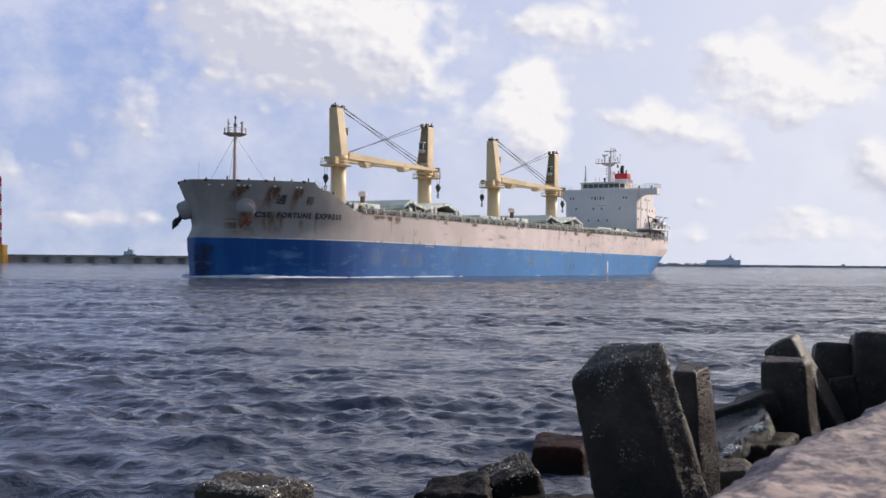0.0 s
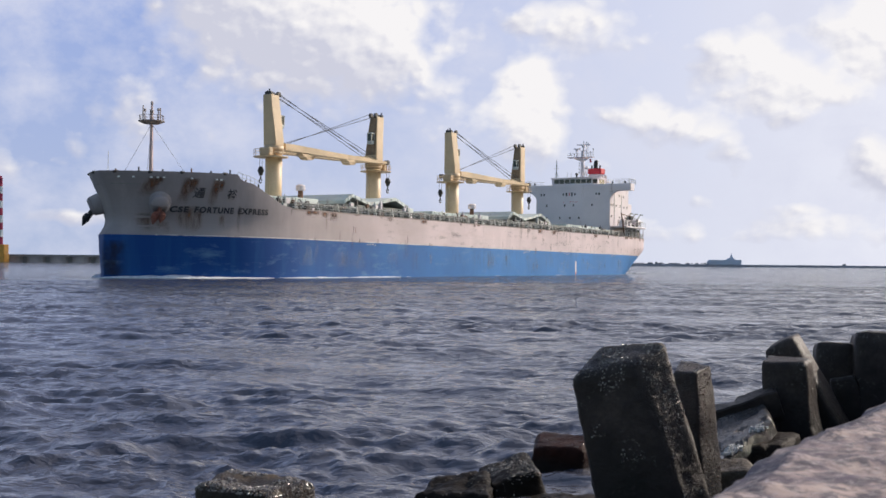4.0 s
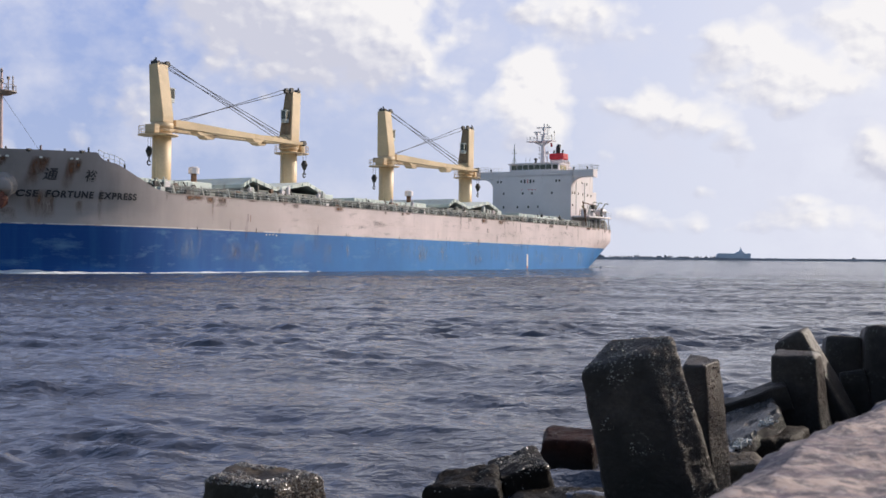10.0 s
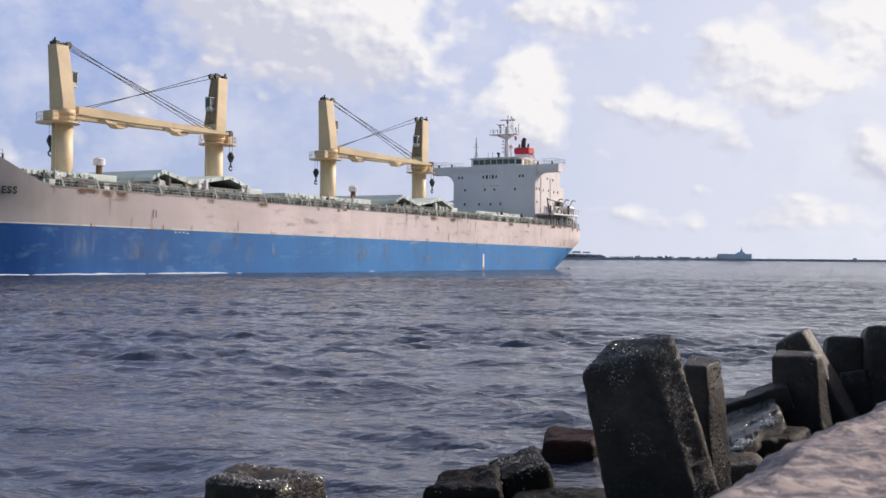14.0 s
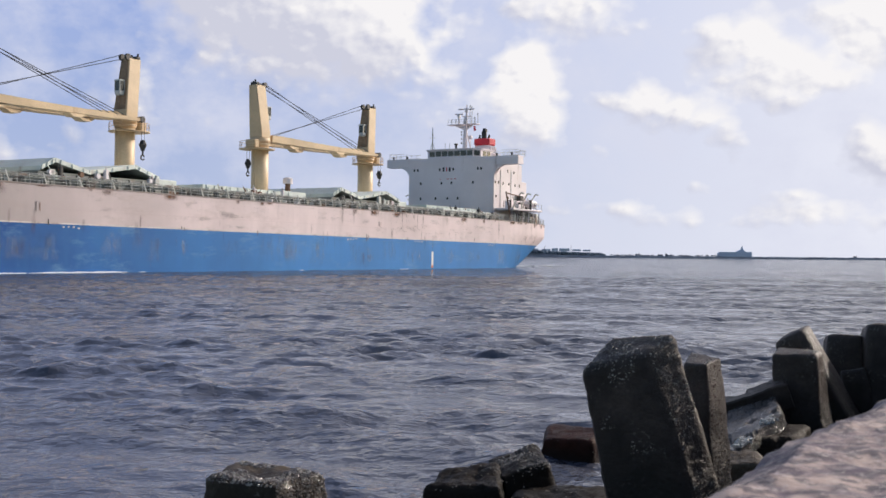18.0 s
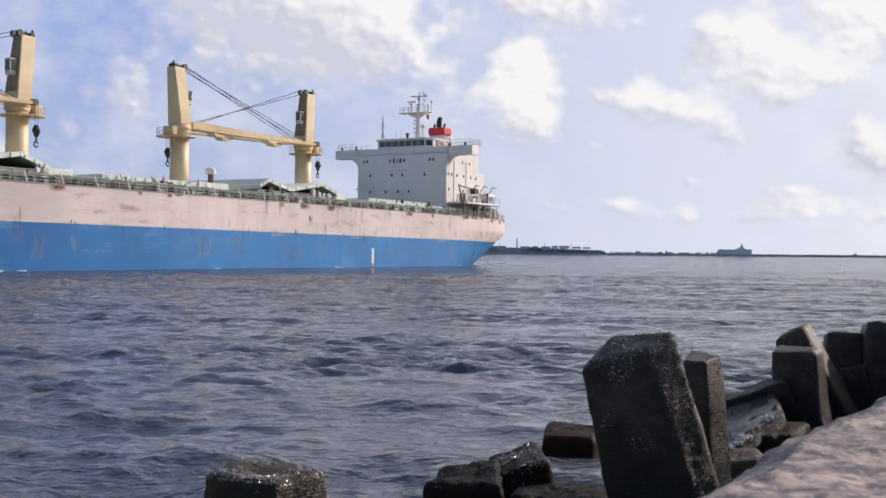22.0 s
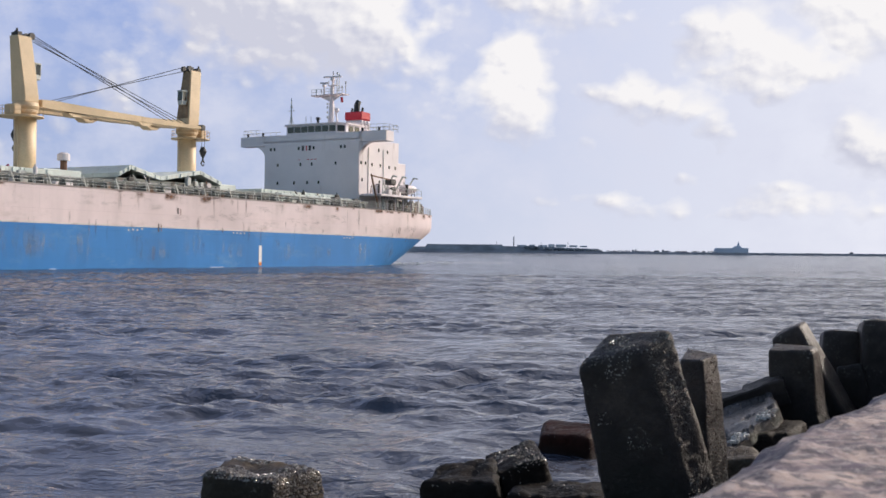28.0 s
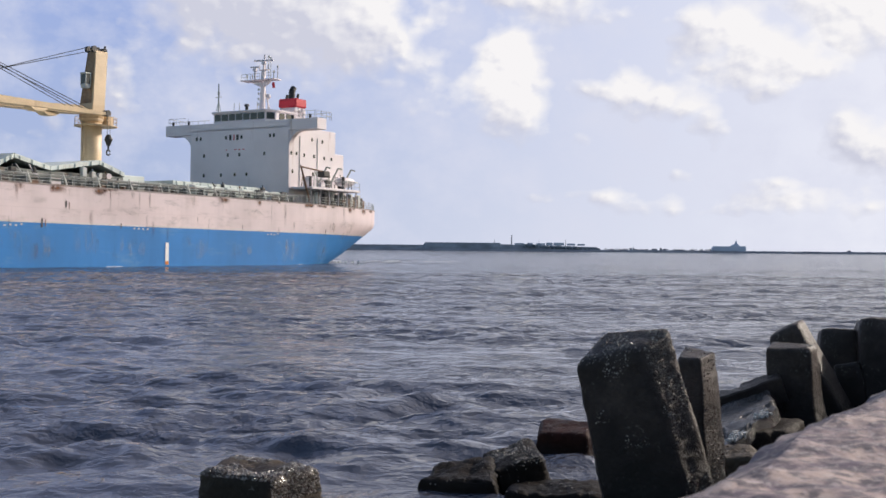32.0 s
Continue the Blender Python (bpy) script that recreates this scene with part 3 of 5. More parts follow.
    tube(bm, (1.32, 0.35, 9), (1.32, 0.35, 17.5), 0.05, seg=4)
    tube(bm, (1.32, -0.15, 9), (1.32, -0.15, 17.5), 0.05, seg=4)
    for z in np.arange(9.5, 17.5, 0.8):
        tube(bm, (1.32, 0.35, z), (1.32, -0.15, z), 0.03, seg=4)
    part("ladder", bm, M_CRANE, col)
    # operator's cab hung on the jib side of the tower
    cy = 0.1 if f > 0 else 0.25
    kx = 1.15 * f
    bm = B()
    box(bm, (kx, cy, 22.4), (0.85, 0.95, 0.6), bevel=0.08)
    box(bm, (kx, cy, 24.0), (0.95, 1.05, 0.18), bevel=0.05)
    for dx in (-0.38, 0.38):
        for dy in (-0.43, 0.43):
            tube(bm, (kx + dx, cy + dy, 22.5), (kx + dx, cy + dy, 24.0), 0.07, seg=5)
    box(bm, (0.8 * f, cy, 22.7), (0.6, 0.7, 0.4))
    cab = part("cab", bm, M_RAIL, col, "small glazed operator cab")
    bm = B()
    box(bm, (kx, cy, 23.3), (0.76, 0.86, 1.2))
    part("window", bm, M_GLASS, cab)
    # jib: a tapered box girder resting level, its tip past the next crane
    ln_ = 27.8 if f < 0 else 26.0
    bm = B()
    ring0 = None
    for s, hw, z0, z1 in ((0.055, 0.95, 18.9, 19.8), (0.12, 0.9, 18.78, 19.85), (0.45, 0.75, 18.68, 19.5), (0.8, 0.55, 18.68, 19.25), (1.0, 0.4, 18.75, 19.1)):
        cx, cy = s * ln_ * f, s * swing
        ring = [bm.verts.new((cx, cy + a * hw, z)) for a, z in ((-1, z0), (1, z0), (1, z1), (-1, z1))]
        if ring0:
            for i in range(4):
                bm.faces.new((ring0[i], ring0[(i + 1) % 4], ring[(i + 1) % 4], ring[i]))
        else:
            bm.faces.new(ring[::-1])
        ring0 = ring
    bm.faces.new(ring0)
    bmesh.ops.recalc_face_normals(bm, faces=bm.faces)
    jib = part("jib", bm, M_CRANE, col, "long tapered buff-yellow jib")
    for s in (0.24, 0.62):
        bm = B()
        prism(bm, [(s * ln_ * f - 1.3, 18.62), (s * ln_ * f + 1.3, 18.62), (s * ln_ * f + 0.6, 18.22), (s * ln_ * f - 0.6, 18.22)], s * swing - 0.7, s * swing + 0.7, "y")
        part("jib_bracket", bm, M_CRANE, jib)
    bm = B()
    tube(bm, (0.985 * ln_ * f, swing - 0.4, 19.0), (0.985 * ln_ * f, swing + 0.4, 19.0), 0.4, seg=12)
    part("tip_sheave", bm, M_DARK, jib)
    # luffing wires from the head to the jib, and the hoist wire and block
    for k, yy in enumerate((-0.7, -0.3, 0.3, 0.7) if f < 0 else (-0.35, 0.45)):
        e = (0.87 if k % 2 else 0.80) if f < 0 else (0.96 if k % 2 else 0.90)
        bm = B()
        tube(bm, (0.3 * f, yy, 27.45 - 0.5 * (k % 2)), (e * ln_ * f, e * swing + yy * 0.8, 19.3), 0.05, seg=5)
        part("luffing_wire", bm, M_WIRE, col)
    hx = 1.0 * ln_ * f
    bm = B()
    for yy in (-0.25, 0.25):
        tube(bm, (hx, swing + yy, 18.95), (hx, swing + yy, 16.3), 0.035, seg=4)
    part("hoist_wire", bm, M_WIRE, col)
    bm = B()
    tube(bm, (hx, swing, 16.4), (hx, swing, 15.8), 0.25, 0.52, 10)
    tube(bm, (hx, swing, 15.8), (hx, swing, 15.0), 0.52, 0.22, 10)
    tube(bm, (hx, swing, 15.0), (hx, swing, 14.4), 0.12, 0.12, 6)
    for i in range(6):
        a, b = i * 0.9 - 1.2, (i + 1) * 0.9 - 1.2
        tube(bm, (hx + 0.32 * math.sin(a), swing, 14.15 + 0.32 * math.cos(a)), (hx + 0.32 * math.sin(b), swing, 14.15 + 0.32 * math.cos(b)), 0.1, seg=6)
    part("hook_block", bm, M_BLACK, col, "black hook block hanging on wires")
    return col


CRANE_X = (48.9, 21.8, -5.1, -32.4)
for i, cx in enumerate(CRANE_X):
    build_crane(cx, -1 if i % 2 == 0 else 1, 2.5 if i % 2 == 0 else -3.4)


def build_hatch(x0, x1, opened):
    """Cargo hatch: coaming, folding cover panels (lifted into low peaks when opened)."""
    bm = B()
    top = 10.7 if opened else 10.3
    box(bm, ((x0 + x1) / 2, 0, (8.8 + top) / 2), (x1 - x0, 17.6, top - 8.8), bevel=0.06)
    hatch = part("hatch_coaming", bm, M_GREEN_D, ship, "pale green hatch with folding covers")
    for x in np.arange(x0 + 1, x1, 2.0):
        for side in (1, -1):
            bm = B()
            prism(bm, [(side * 8.8, 8.9), (side * 9.5, 8.9), (side * 9.1, top - 0.2), (side * 8.8, top - 0.2)], x - 0.06, x + 0.06, "x")
            part("bracket", bm, M_GREEN_D, hatch)
    if opened:
        line = [(x0 + k * (x1 - x0), z) for k, z in ((0, 10.75), (0.22, 11.95), (0.61, 10.75), (0.88, 11.8), (1, 10.75))]
    else:
        line = [(x0 + k * (x1 - x0) / 4, top + 0.05) for k in range(5)]
    for (a, za), (b, zb) in zip(line, line[1:]):
        bm = B()
        t = 0.5
        prism(bm, [(a, za), (b - 0.08, zb), (b - 0.08, zb + t), (a, za + t)], -9.0, 9.0, "y")
        cover = part("hatch_cover", bm, M_HATCH, hatch)
        bm = B()
        for yy in (9.04, -9.04):
            for k in range(3):
                s = (k + 0.5) / 3
                box(bm, (a + s * (b - a), yy, za + s * (zb - za) + 0.2), (0.14, 0.12, 0.5))
        tagged(part("cleat", bm, M_HATCH, cover), kind="stuff")
    # wheels, jacks and rusty gear along the coaming's side
    rng = random.Random(int(x0 * 10))
    for k in range(12):
        x, h = rng.uniform(x0, x1), rng.uniform(0.4, 1.1)
        bm = B()
        if k % 3 == 0:
            tube(bm, (x, 9.35, top - 0.1), (x, 9.75, top - 0.1), 0.32, 0.32, 10)
            box(bm, (x, 9.5, top - 0.5), (0.2, 0.2, 0.8), bevel=0.03)
        elif k % 3 == 1:
            box(bm, (x, 9.6, top - 0.4 + h / 2), (rng.uniform(0.3, 1.0), 0.5, h), bevel=0.06)
            tube(bm, (x, 9.6, top - 0.4 + h), (x, 9.6, top + h - 0.1), 0.09, seg=6)
        else:
            tube(bm, (x - 0.5, 9.6, top - 0.8), (x + rng.uniform(0.2, 0.9), 9.6, top + h * 0.6), 0.08, seg=6)
            box(bm, (x - 0.4, 9.6, top - 0.7), (0.5, 0.4, 0.5), bevel=0.05)
        part("hatch_gear", bm, rng.choice((M_HATCH, M_WHITE, M_RAIL, M_RUST, M_DARK)), hatch)


HATCHES = [(52.2, 62.0, False), (24.6, 43.0, True), (-1.5, 17.0, False), (-29.4, -11.1, True), (-55.0, -37.5, False)]
for h in HATCHES:
    build_hatch(*h)


def build_deck_gear():
    # mast houses round the cranes, vents, lockers, winches and pipes
    for cx in CRANE_X:
        bm = B()
        box(bm, (cx, 0, 10.0), (5.6, 13.0, 2.4), bevel=0.08)
        house = part("mast_house", bm, M_HATCH, ship, "pale green deck house at a crane foot")
        if cx in (CRANE_X[0], CRANE_X[2]):
            bm = B()
            vx, vy = cx - 3.9, 2.2
            tube(bm, (vx, vy, 8.9), (vx, vy, 12.9), 0.42, 0.4, 12)
            post = part("ventilator_post", bm, M_RUST, house)
            bm = B()
            tube(bm, (vx, vy, 12.7), (vx, vy, 13.45), 0.75, 0.75, 14)
            tube(bm, (vx, vy, 13.45), (vx, vy, 13.65), 0.75, 0.4, 14)
            part("ventilator_cowl", bm, M_WHITE, post, "white mushroom ventilator cowl")
        for k in range(3):
            bm = B()
            box(bm, (cx + 1.6 * (k - 1), 7.2, 9.6), (1.1, 1.0, 1.5), bevel=0.06)
            part("locker", bm, M_WHITE if k == 1 else M_GREEN_D, house)
    rng = random.Random(4)
    for side in (12.3, 12.7):
        bm = B()
        tube(bm, (-58, side, 9.5 + 0.3 * (side > 12.5)), (60, side, 9.5 + 0.3 * (side > 12.5)), 0.11, seg=6)
        part("deck_pipe", bm, M_GREEN_D, ship)
    bm0 = B()
    prism(bm0, [(11.6, 8.85), (12.9, 8.85), (12.75, 9.75), (11.9, 9.75)], -0.06, 0.06, "x")
    stay = part("pipe_support", bm0, M_GREEN_D, ship)
    stay.matrix_basis = pose(-57, 0, 0)
    for i in range(1, 40):
        again(stay, pose(-57 + 3 * i, 0, 0))
    for x in (62.5, 55, 47.5, 20, -6, -33, -36):
        bm = B()
        tube(bm, (x, 9.6, 8.9), (x, 9.6, 9.9), 0.28, 0.28, 10)
        tube(bm, (x, 10.5, 8.9), (x, 10.5, 9.9), 0.28, 0.28, 10)
        tube(bm, (x, 9.2, 9.95), (x, 10.9, 9.95), 0.12, 0.12, 6)
        part("bollard", bm, M_DARK, ship)
    for k in range(34):
        x = rng.uniform(-56, 60)
        bm = B()
        s = rng.uniform(0.4, 1.1)
        box(bm, (x, rng.uniform(9.8, 11.4), 8.85 + s * 0.6), (s * rng.uniform(0.8, 2.2), 0.7, s * 1.2), bevel=0.05)
        part("deck_fitting", bm, rng.choice((M_GREEN_D, M_RAIL, M_RUST, M_WHITE)), ship)
    # pale crates of gear beside the hatch ahead of the house
    for k in range(6):
        bm = B()
        box(bm, (-40.5 - 3.0 * k, 10.6, 9.75), (2.6, 1.2, 1.1), bevel=0.12)
        part("side_locker", bm, M_HATCH, ship)
    for x in (-60.8 + 9, -60.8 + 4):
        bm = B()
        box(bm, (x, 11, 9.6), (1.4, 1.2, 1.5), bevel=0.1)
        part("winch", bm, M_DARK, ship)


build_deck_gear()


def build_rails():
    bm = B()
    tube(bm, (0, 0, 0), (0.12, 0, 1.05), 0.035, seg=5)
    post = part("rail_post", bm, M_RAIL, ship)
    xs = list(np.arange(-87.8, 61.5, 1.6))
    first = True
    for side in (1, -1):
        for x in xs:
            m = pose(x, side * (half_breadth(x, Z_DECK) - 0.15), Z_DECK + 0.05)
            if first:
                post.matrix_basis, first = m, False
            else:
                again(post, m)
        for z in (0.35, 0.7, 1.05):
            bm = B()
            prev = None
            for x in xs[::2] + [61.5]:
                q = Vector((x + 0.1, side * (half_breadth(x, Z_DECK) - 0.15), Z_DECK + z))
                if prev:
                    tube(bm, prev, q, 0.026, seg=4, caps=False)
                prev = q
            part("rail_bar", bm, M_RAIL, ship)
    # strong slanted stays and fairleads seen along the side
    bm = B()
    prism(bm, [(0, 0), (0.2, 0), (0.72, 1.25), (0.58, 1.25)], -0.05, 0.05, "y")
    stay = part("rail_stay", bm, M_RAIL, ship)
    for k, x in enumerate(np.arange(-55, 61, 4.8)):
        m = pose(x, half_breadth(x, Z_DECK) - 0.3, Z_DECK)
        if k == 0:
            stay.matrix_basis = m
        else:
            again(stay, m)
    for x in (-70, -52, -30, -8, 16, 40, 58):
        bm = B()
        box(bm, (x, half_breadth(x, Z_DECK) - 0.35, Z_DECK + 0.35), (1.6, 0.4, 0.65), bevel=0.14)
        part("fairlead", bm, M_DARK, ship)


build_rails()


def build_house():
    """Accommodation block with bridge, wings, boat decks, funnel and masts."""
    bm = B()
    box(bm, (-65.9, 0, 14.4), (11.2, 18.6, 11.4), bevel=0.08)
    house = part("accommodation_block", bm, M_WHITE, ship, "white five-storey accommodation block aft")
    bm = B()
    box(bm, (-75.2, 0, 11.3), (5.0, 14.0, 5.0), bevel=0.08)
    part("engine_casing", bm, M_WHITE, house)
    bm = B()
    box(bm, (-72.6, 0, 12.9), (2.6, 18.2, 8.0), bevel=0.08)
    part("aft_house", bm, M_WHITE, house)
    # bridge deck with wings on curved brackets
    for side in (1, -1):
        bm = B()
        prism(bm, [(-60.3, 19.4), (-60.3, 20.95), (-62.4, 20.95), (-62.4, 19.4)], side * 9.2, side * 14.3, "y")
        part("bridge_wing", bm, M_WHITE, house)
        bm = B()
        arc = [(side * (9.3 + 2.6 * (1 - math.cos(a))), 17.2 + 2.15 * math.sin(a)) for a in np.linspace(0, math.pi / 2, 9)]
        prism(bm, arc + [(side * 9.2, 19.35), (side * 9.2, 17.2)], -60.45, -61.3, "x")
        part("wing_bracket", bm, M_WHITE, house)
        bm = B()
        for x in np.arange(-60.5, -64.5, -1.2):
            tube(bm, (x, side * 13.9, 20.9), (x, side * 13.9, 22.0), 0.035, seg=4)
        for y in np.arange(10, 14, 1.2):
            tube(bm, (-64.1, side * y, 20.9), (-64.1, side * y, 22.0), 0.035, seg=4)
            tube(bm, (-60.5, side * y, 20.9), (-60.5, side * y, 22.0), 0.03, seg=4)
        for z in (21.45, 22.0):
            tube(bm, (-60.5, side * 13.9, z), (-64.1, side * 13.9, z), 0.035, seg=4)
            tube(bm, (-64.1, side * 13.9, z), (-64.1, side * 9, z), 0.035, seg=4)
            tube(bm, (-60.5, side * 13.9, z), (-60.5, side * 10.5, z), 0.03, seg=4)
        part("wing_rail", bm, M_RAIL, house)
        for y in (12.9, 9.8):
            bm = B()
            tube(bm, (-60.45, side * y, 20.9), (-60.45, side * y, 21.5), 0.16, 0.2, 8)
            part("searchlight", bm, M_BLACK, house)
    bm = B()
    box(bm, (-62.4, 0, 20.35), (4.2, 19.2, 1.2), bevel=0.05)
    part("bridge_deck", bm, M_WHITE, house)
    bm = B()
    outline = [(-60.6, -4.9), (-60.6, 4.6), (-62.0, 5.6), (-66.5, 5.6), (-66.5, -5.9), (-61.6, -5.9)]
    prism(bm, outline, 20.9, 22.45, "z")
    wheel = part("wheelhouse", bm, M_WHITE, house, "white wheelhouse with dark windows")
    bm = B()
    prism(bm, [(a + 0.25 * (1 if a > -62 else -1), b * 1.04) for a, b in outline], 22.45, 22.65, "z")
    part("wheelhouse_roof", bm, M_WHITE, house)
    bm0 = B()
    box(bm0, (0, 0, 0), (0.08, 1.2, 0.95), bevel=0.02)
    pane = part("bridge_window", bm0, M_GLASS, wheel)
    spots = [pose(-60.58, y, 21.75) for y in np.linspace(-4.25, 3.95, 7)] + [pose(-61.3, 5.13, 21.75, 0, 0, 54), pose(-63.3, 5.62, 21.75, 0, 0, 90), pose(-64.9, 5.62, 21.75, 0, 0, 90)]
    pane.matrix_basis = spots[0]
    for m in spots[1:]:
        again(pane, m)
    # portholes and windows: front, then port and starboard sides
    bm0 = B()
    box(bm0, (0, 0, 0), (0.10, 0.36, 0.52), bevel=0.06)
    win = part("window", bm0, M_GLASS, house)
    front = [(y, z) for z, ys in ((18.75, (-8.0, -7.25, -2.35, 0.6, 5.9, 6.6)), (16.2, (-6.55, -1.95, 0.25, 4.9)), (13.3, (-6.55, -3.2, -0.6, 1.65))) for y in ys]
    spots = [pose(-60.28, y, z) for y, z in front]
    side = [(-60.9, 16.2), (-62.1, 16.2), (-63.9, 16.1), (-66.2, 16.1), (-68.7, 16.0), (-70.5, 16.0), (-65.7, 18.5), (-68.2, 18.4), (-61.2, 13.6), (-66.0, 13.5), (-70.0, 13.4)]
    spots += [pose(x, 9.32, z, 0, 0, 90) for x, z in side] + [pose(x, -9.32, z, 0, 0, 90) for x, z in side]
    win.matrix_basis = spots[0]
    for m in spots[1:]:
        again(win, m)
    for y, mt in ((-1.5, M_BLACK), (-0.8, M_RED), (-0.15, M_BLACK)):
        bm = B()
        box(bm, (-60.27, y, 18.75), (0.06, 0.38 if mt == M_BLACK else 0.16, 0.8))
        part("notice_panel", bm, mt, house)
    for k, y in enumerate((-1.9, -0.2, 0.55, 1.3)):
        bm = B()
        box(bm, (-60.28, y - 0.3, 16.95), (0.04, 0.45 if k else 0.22, 0.12))
        part("warning_text_bar", bm, M_RED, house, "faded red lettering")
    for x in (-62.8, -67.0):
        bm = B()
        box(bm, (x, 9.36, 14.9), (0.06, 0.08, 7.6))
        part("drain_pipe", bm, M_RAIL, house)
    # boat deck with supports, davits and lifeboat
    for s in (1, -1):
        bm = B()
        box(bm, (-66.6, s * 11.3, 11.2), (11.8, 3.9, 0.35), bevel=0.05)
        deck = part("boat_deck", bm, M_WHITE, house)
        for x in np.arange(-72.0, -60.5, 2.2):
            bm = B()
            tube(bm, (x, s * 12.8, 8.85), (x, s * 12.8, 11.05), 0.09, seg=6)
            part("pillar", bm, M_WHITE, deck)
        bm = B()
        for x in np.arange(-72.4, -61, 1.4):
            tube(bm, (x, s * 13.15, 11.3), (x, s * 13.15, 12.4), 0.035, seg=4)
        for z in (11.85, 12.4):
            tube(bm, (-72.4, s * 13.15, z), (-61.2, s * 13.15, z), 0.035, seg=4)
        part("boat_deck_rail", bm, M_RAIL, deck)
        for x in (-65.4, -68.2, -71.4):
            bm = B()
            tube(bm, (x, s * 10.4, 11.4), (x + 0.2, s * 12.4, 14.4), 0.14, seg=6)
            tube(bm, (x + 0.2, s * 12.4, 14.4), (x + 0.2, s * 13.1, 14.2), 0.12, seg=6)
            tube(bm, (x, s * 11.2, 11.4), (x + 1.8, s * 11.6, 13.6), 0.08, seg=6)
            part("davit", bm, M_RAIL, deck)
    bm = B()
    tube(bm, (-61.0, 12.6, 9.2), (-58.6, 12.8, 14.2), 0.2, 0.12, 8)
    tube(bm, (-58.6, 12.8, 14.0), (-64.0, 12.9, 13.6), 0.12, 0.1, 8)
    tube(bm, (-64.0, 12.6, 11.4), (-62.8, 12.7, 12.1), 0.09, 0.09, 8)
    part("provision_crane", bm, M_RUST, house, "rust-brown stores crane boom")
    bm = B()
    box(bm, (-64.2, 12.6, 13.3), (1.6, 1.2, 0.9), bevel=0.15)
    part("raft_case", bm, M_DARK, house)
    rng = random.Random(31)
    for k in range(26):
        x = rng.uniform(-75.5 if k % 2 == 0 else -72.0, -61.5)
        low = k % 2 == 0
        y, z = (min(rng.uniform(12.0, 12.8), half_breadth(x, Z_DECK) - 1.2), 8.9) if low else (rng.uniform(10.2, 13.0), 11.4)
        h = rng.uniform(0.6, 1.7)
        bm = B()
        if k % 3 == 0:
            tube(bm, (x, y, z), (x, y, z + h), rng.uniform(0.15, 0.35), seg=8)
            tube(bm, (x, y, z + h), (x, y, z + h + 0.15), 0.4, 0.25, 8)
        elif k % 3 == 1:
            box(bm, (x, y, z + h / 2), (rng.uniform(0.4, 1.2), 0.6, h), bevel=0.05)
            box(bm, (x, y, z + h + 0.05), (0.5, 0.7, 0.1), bevel=0.02)
        else:
            for d in (-0.5, 0.5):
                tube(bm, (x + d, y, z), (x + d * 0.4, y, z + h + 0.6), 0.06, seg=5)
            tube(bm, (x - 0.35, y, z + h * 0.6), (x + 0.35, y, z + h * 0.6), 0.05, seg=5)
        part("deck_fitting", bm, rng.choice((M_DARK, M_RUST, M_RAIL, M_WHITE, M_DARK)), house)
    bm = B()
    for x in np.arange(-73.0, -60.5, 0.75):
        y = min(13.1, half_breadth(x, Z_DECK) - 0.35)
        tube(bm, (x, y, 8.9), (x + 0.75, y, 10.9), 0.03, seg=4)
        tube(bm, (x, y, 8.9), (x, y, 10.6), 0.03, seg=4)
    part("stowed_ladder_rack", bm, M_DARK, house, "dark lattice of stowed gangway rails")
    # lifeboat
    bm = bmesh.new()
    bmesh.ops.create_uvsphere(bm, u_segments=18, v_segments=10, radius=1.0)
    for v in bm.verts:
        v.co = Vector((-71.0 + 2.2 * v.co.x, 11.4 + 1.0 * v.co.y, 12.75 + (1.0 if v.co.z < 0 else 0.65) * v.co.z))
        if v.co.z > 13.0:
            v.co.z = 13.0 + (v.co.z - 13.0) * 0.7
    for f in bm.faces:
        f.smooth = True
    boat = part("lifeboat", bm, M_WHITE, house, "white covered lifeboat on davits")
    bm = B()
    box(bm, (-71.0, 11.4, 12.65), (4.1, 2.04, 0.1), bevel=0.03)
    part("fender_strip", bm, M_RAIL, boat)
    # funnel, pipes
    bm = B()
    box(bm, (-71.6, 1.0, 20.9), (2.7, 3.3, 6.6), bevel=0.25)
    fun = part("funnel", bm, M_WHITE, house, "white funnel with a red band and black pipe")
    bm = B()
    box(bm, (-71.6, 1.0, 24.85), (2.82, 3.42, 1.35), bevel=0.2)
    part("funnel_band", bm, M_RED, fun)
    bm = B()
    tube(bm, (-71.6, 0.8, 25.4), (-71.7, 0.8, 26.9), 0.52, 0.5, 14)
    tube(bm, (-71.7, 0.8, 26.8), (-72.1, 0.8, 27.4), 0.5, 0.46, 14)
    for yy in (-0.2, 1.9):
        tube(bm, (-71.6, yy, 25.6), (-71.8, yy, 26.3), 0.2, 0.2, 8)
    part("exhaust_pipe", bm, M_BLACK, fun)
    for k in range(3):
        bm = B()
        tube(bm, (-68.6 - 0.9 * k, 4.0, 20.9), (-68.6 - 0.9 * k, 4.0, 23.2), 0.25, 0.25, 8)
        tube(bm, (-68.6 - 0.9 * k, 4.0, 23.2), (-68.1 - 0.9 * k, 4.0, 23.6), 0.3, 0.3, 8)
        part("ventilator", bm, M_WHITE, house)
    bm = B()
    box(bm, (-67.6, 3.4, 22.0), (3.0, 5.0, 0.14))
    for y in (1.2, 5.4):
        tube(bm, (-66.4, y, 21), (-66.4, y, 22.0), 0.1, seg=5)
    part("awning", bm, M_WHITE, house)
    # radar mast
    bm = B()
    tube(bm, (-65.6, 0, 22.5), (-65.8, 0, 29.2), 0.5, 0.32, 10)
    tube(bm, (-65.8, 0.2, 29.1), (-65.8, 0.2, 31.6), 0.2, 0.1, 8)
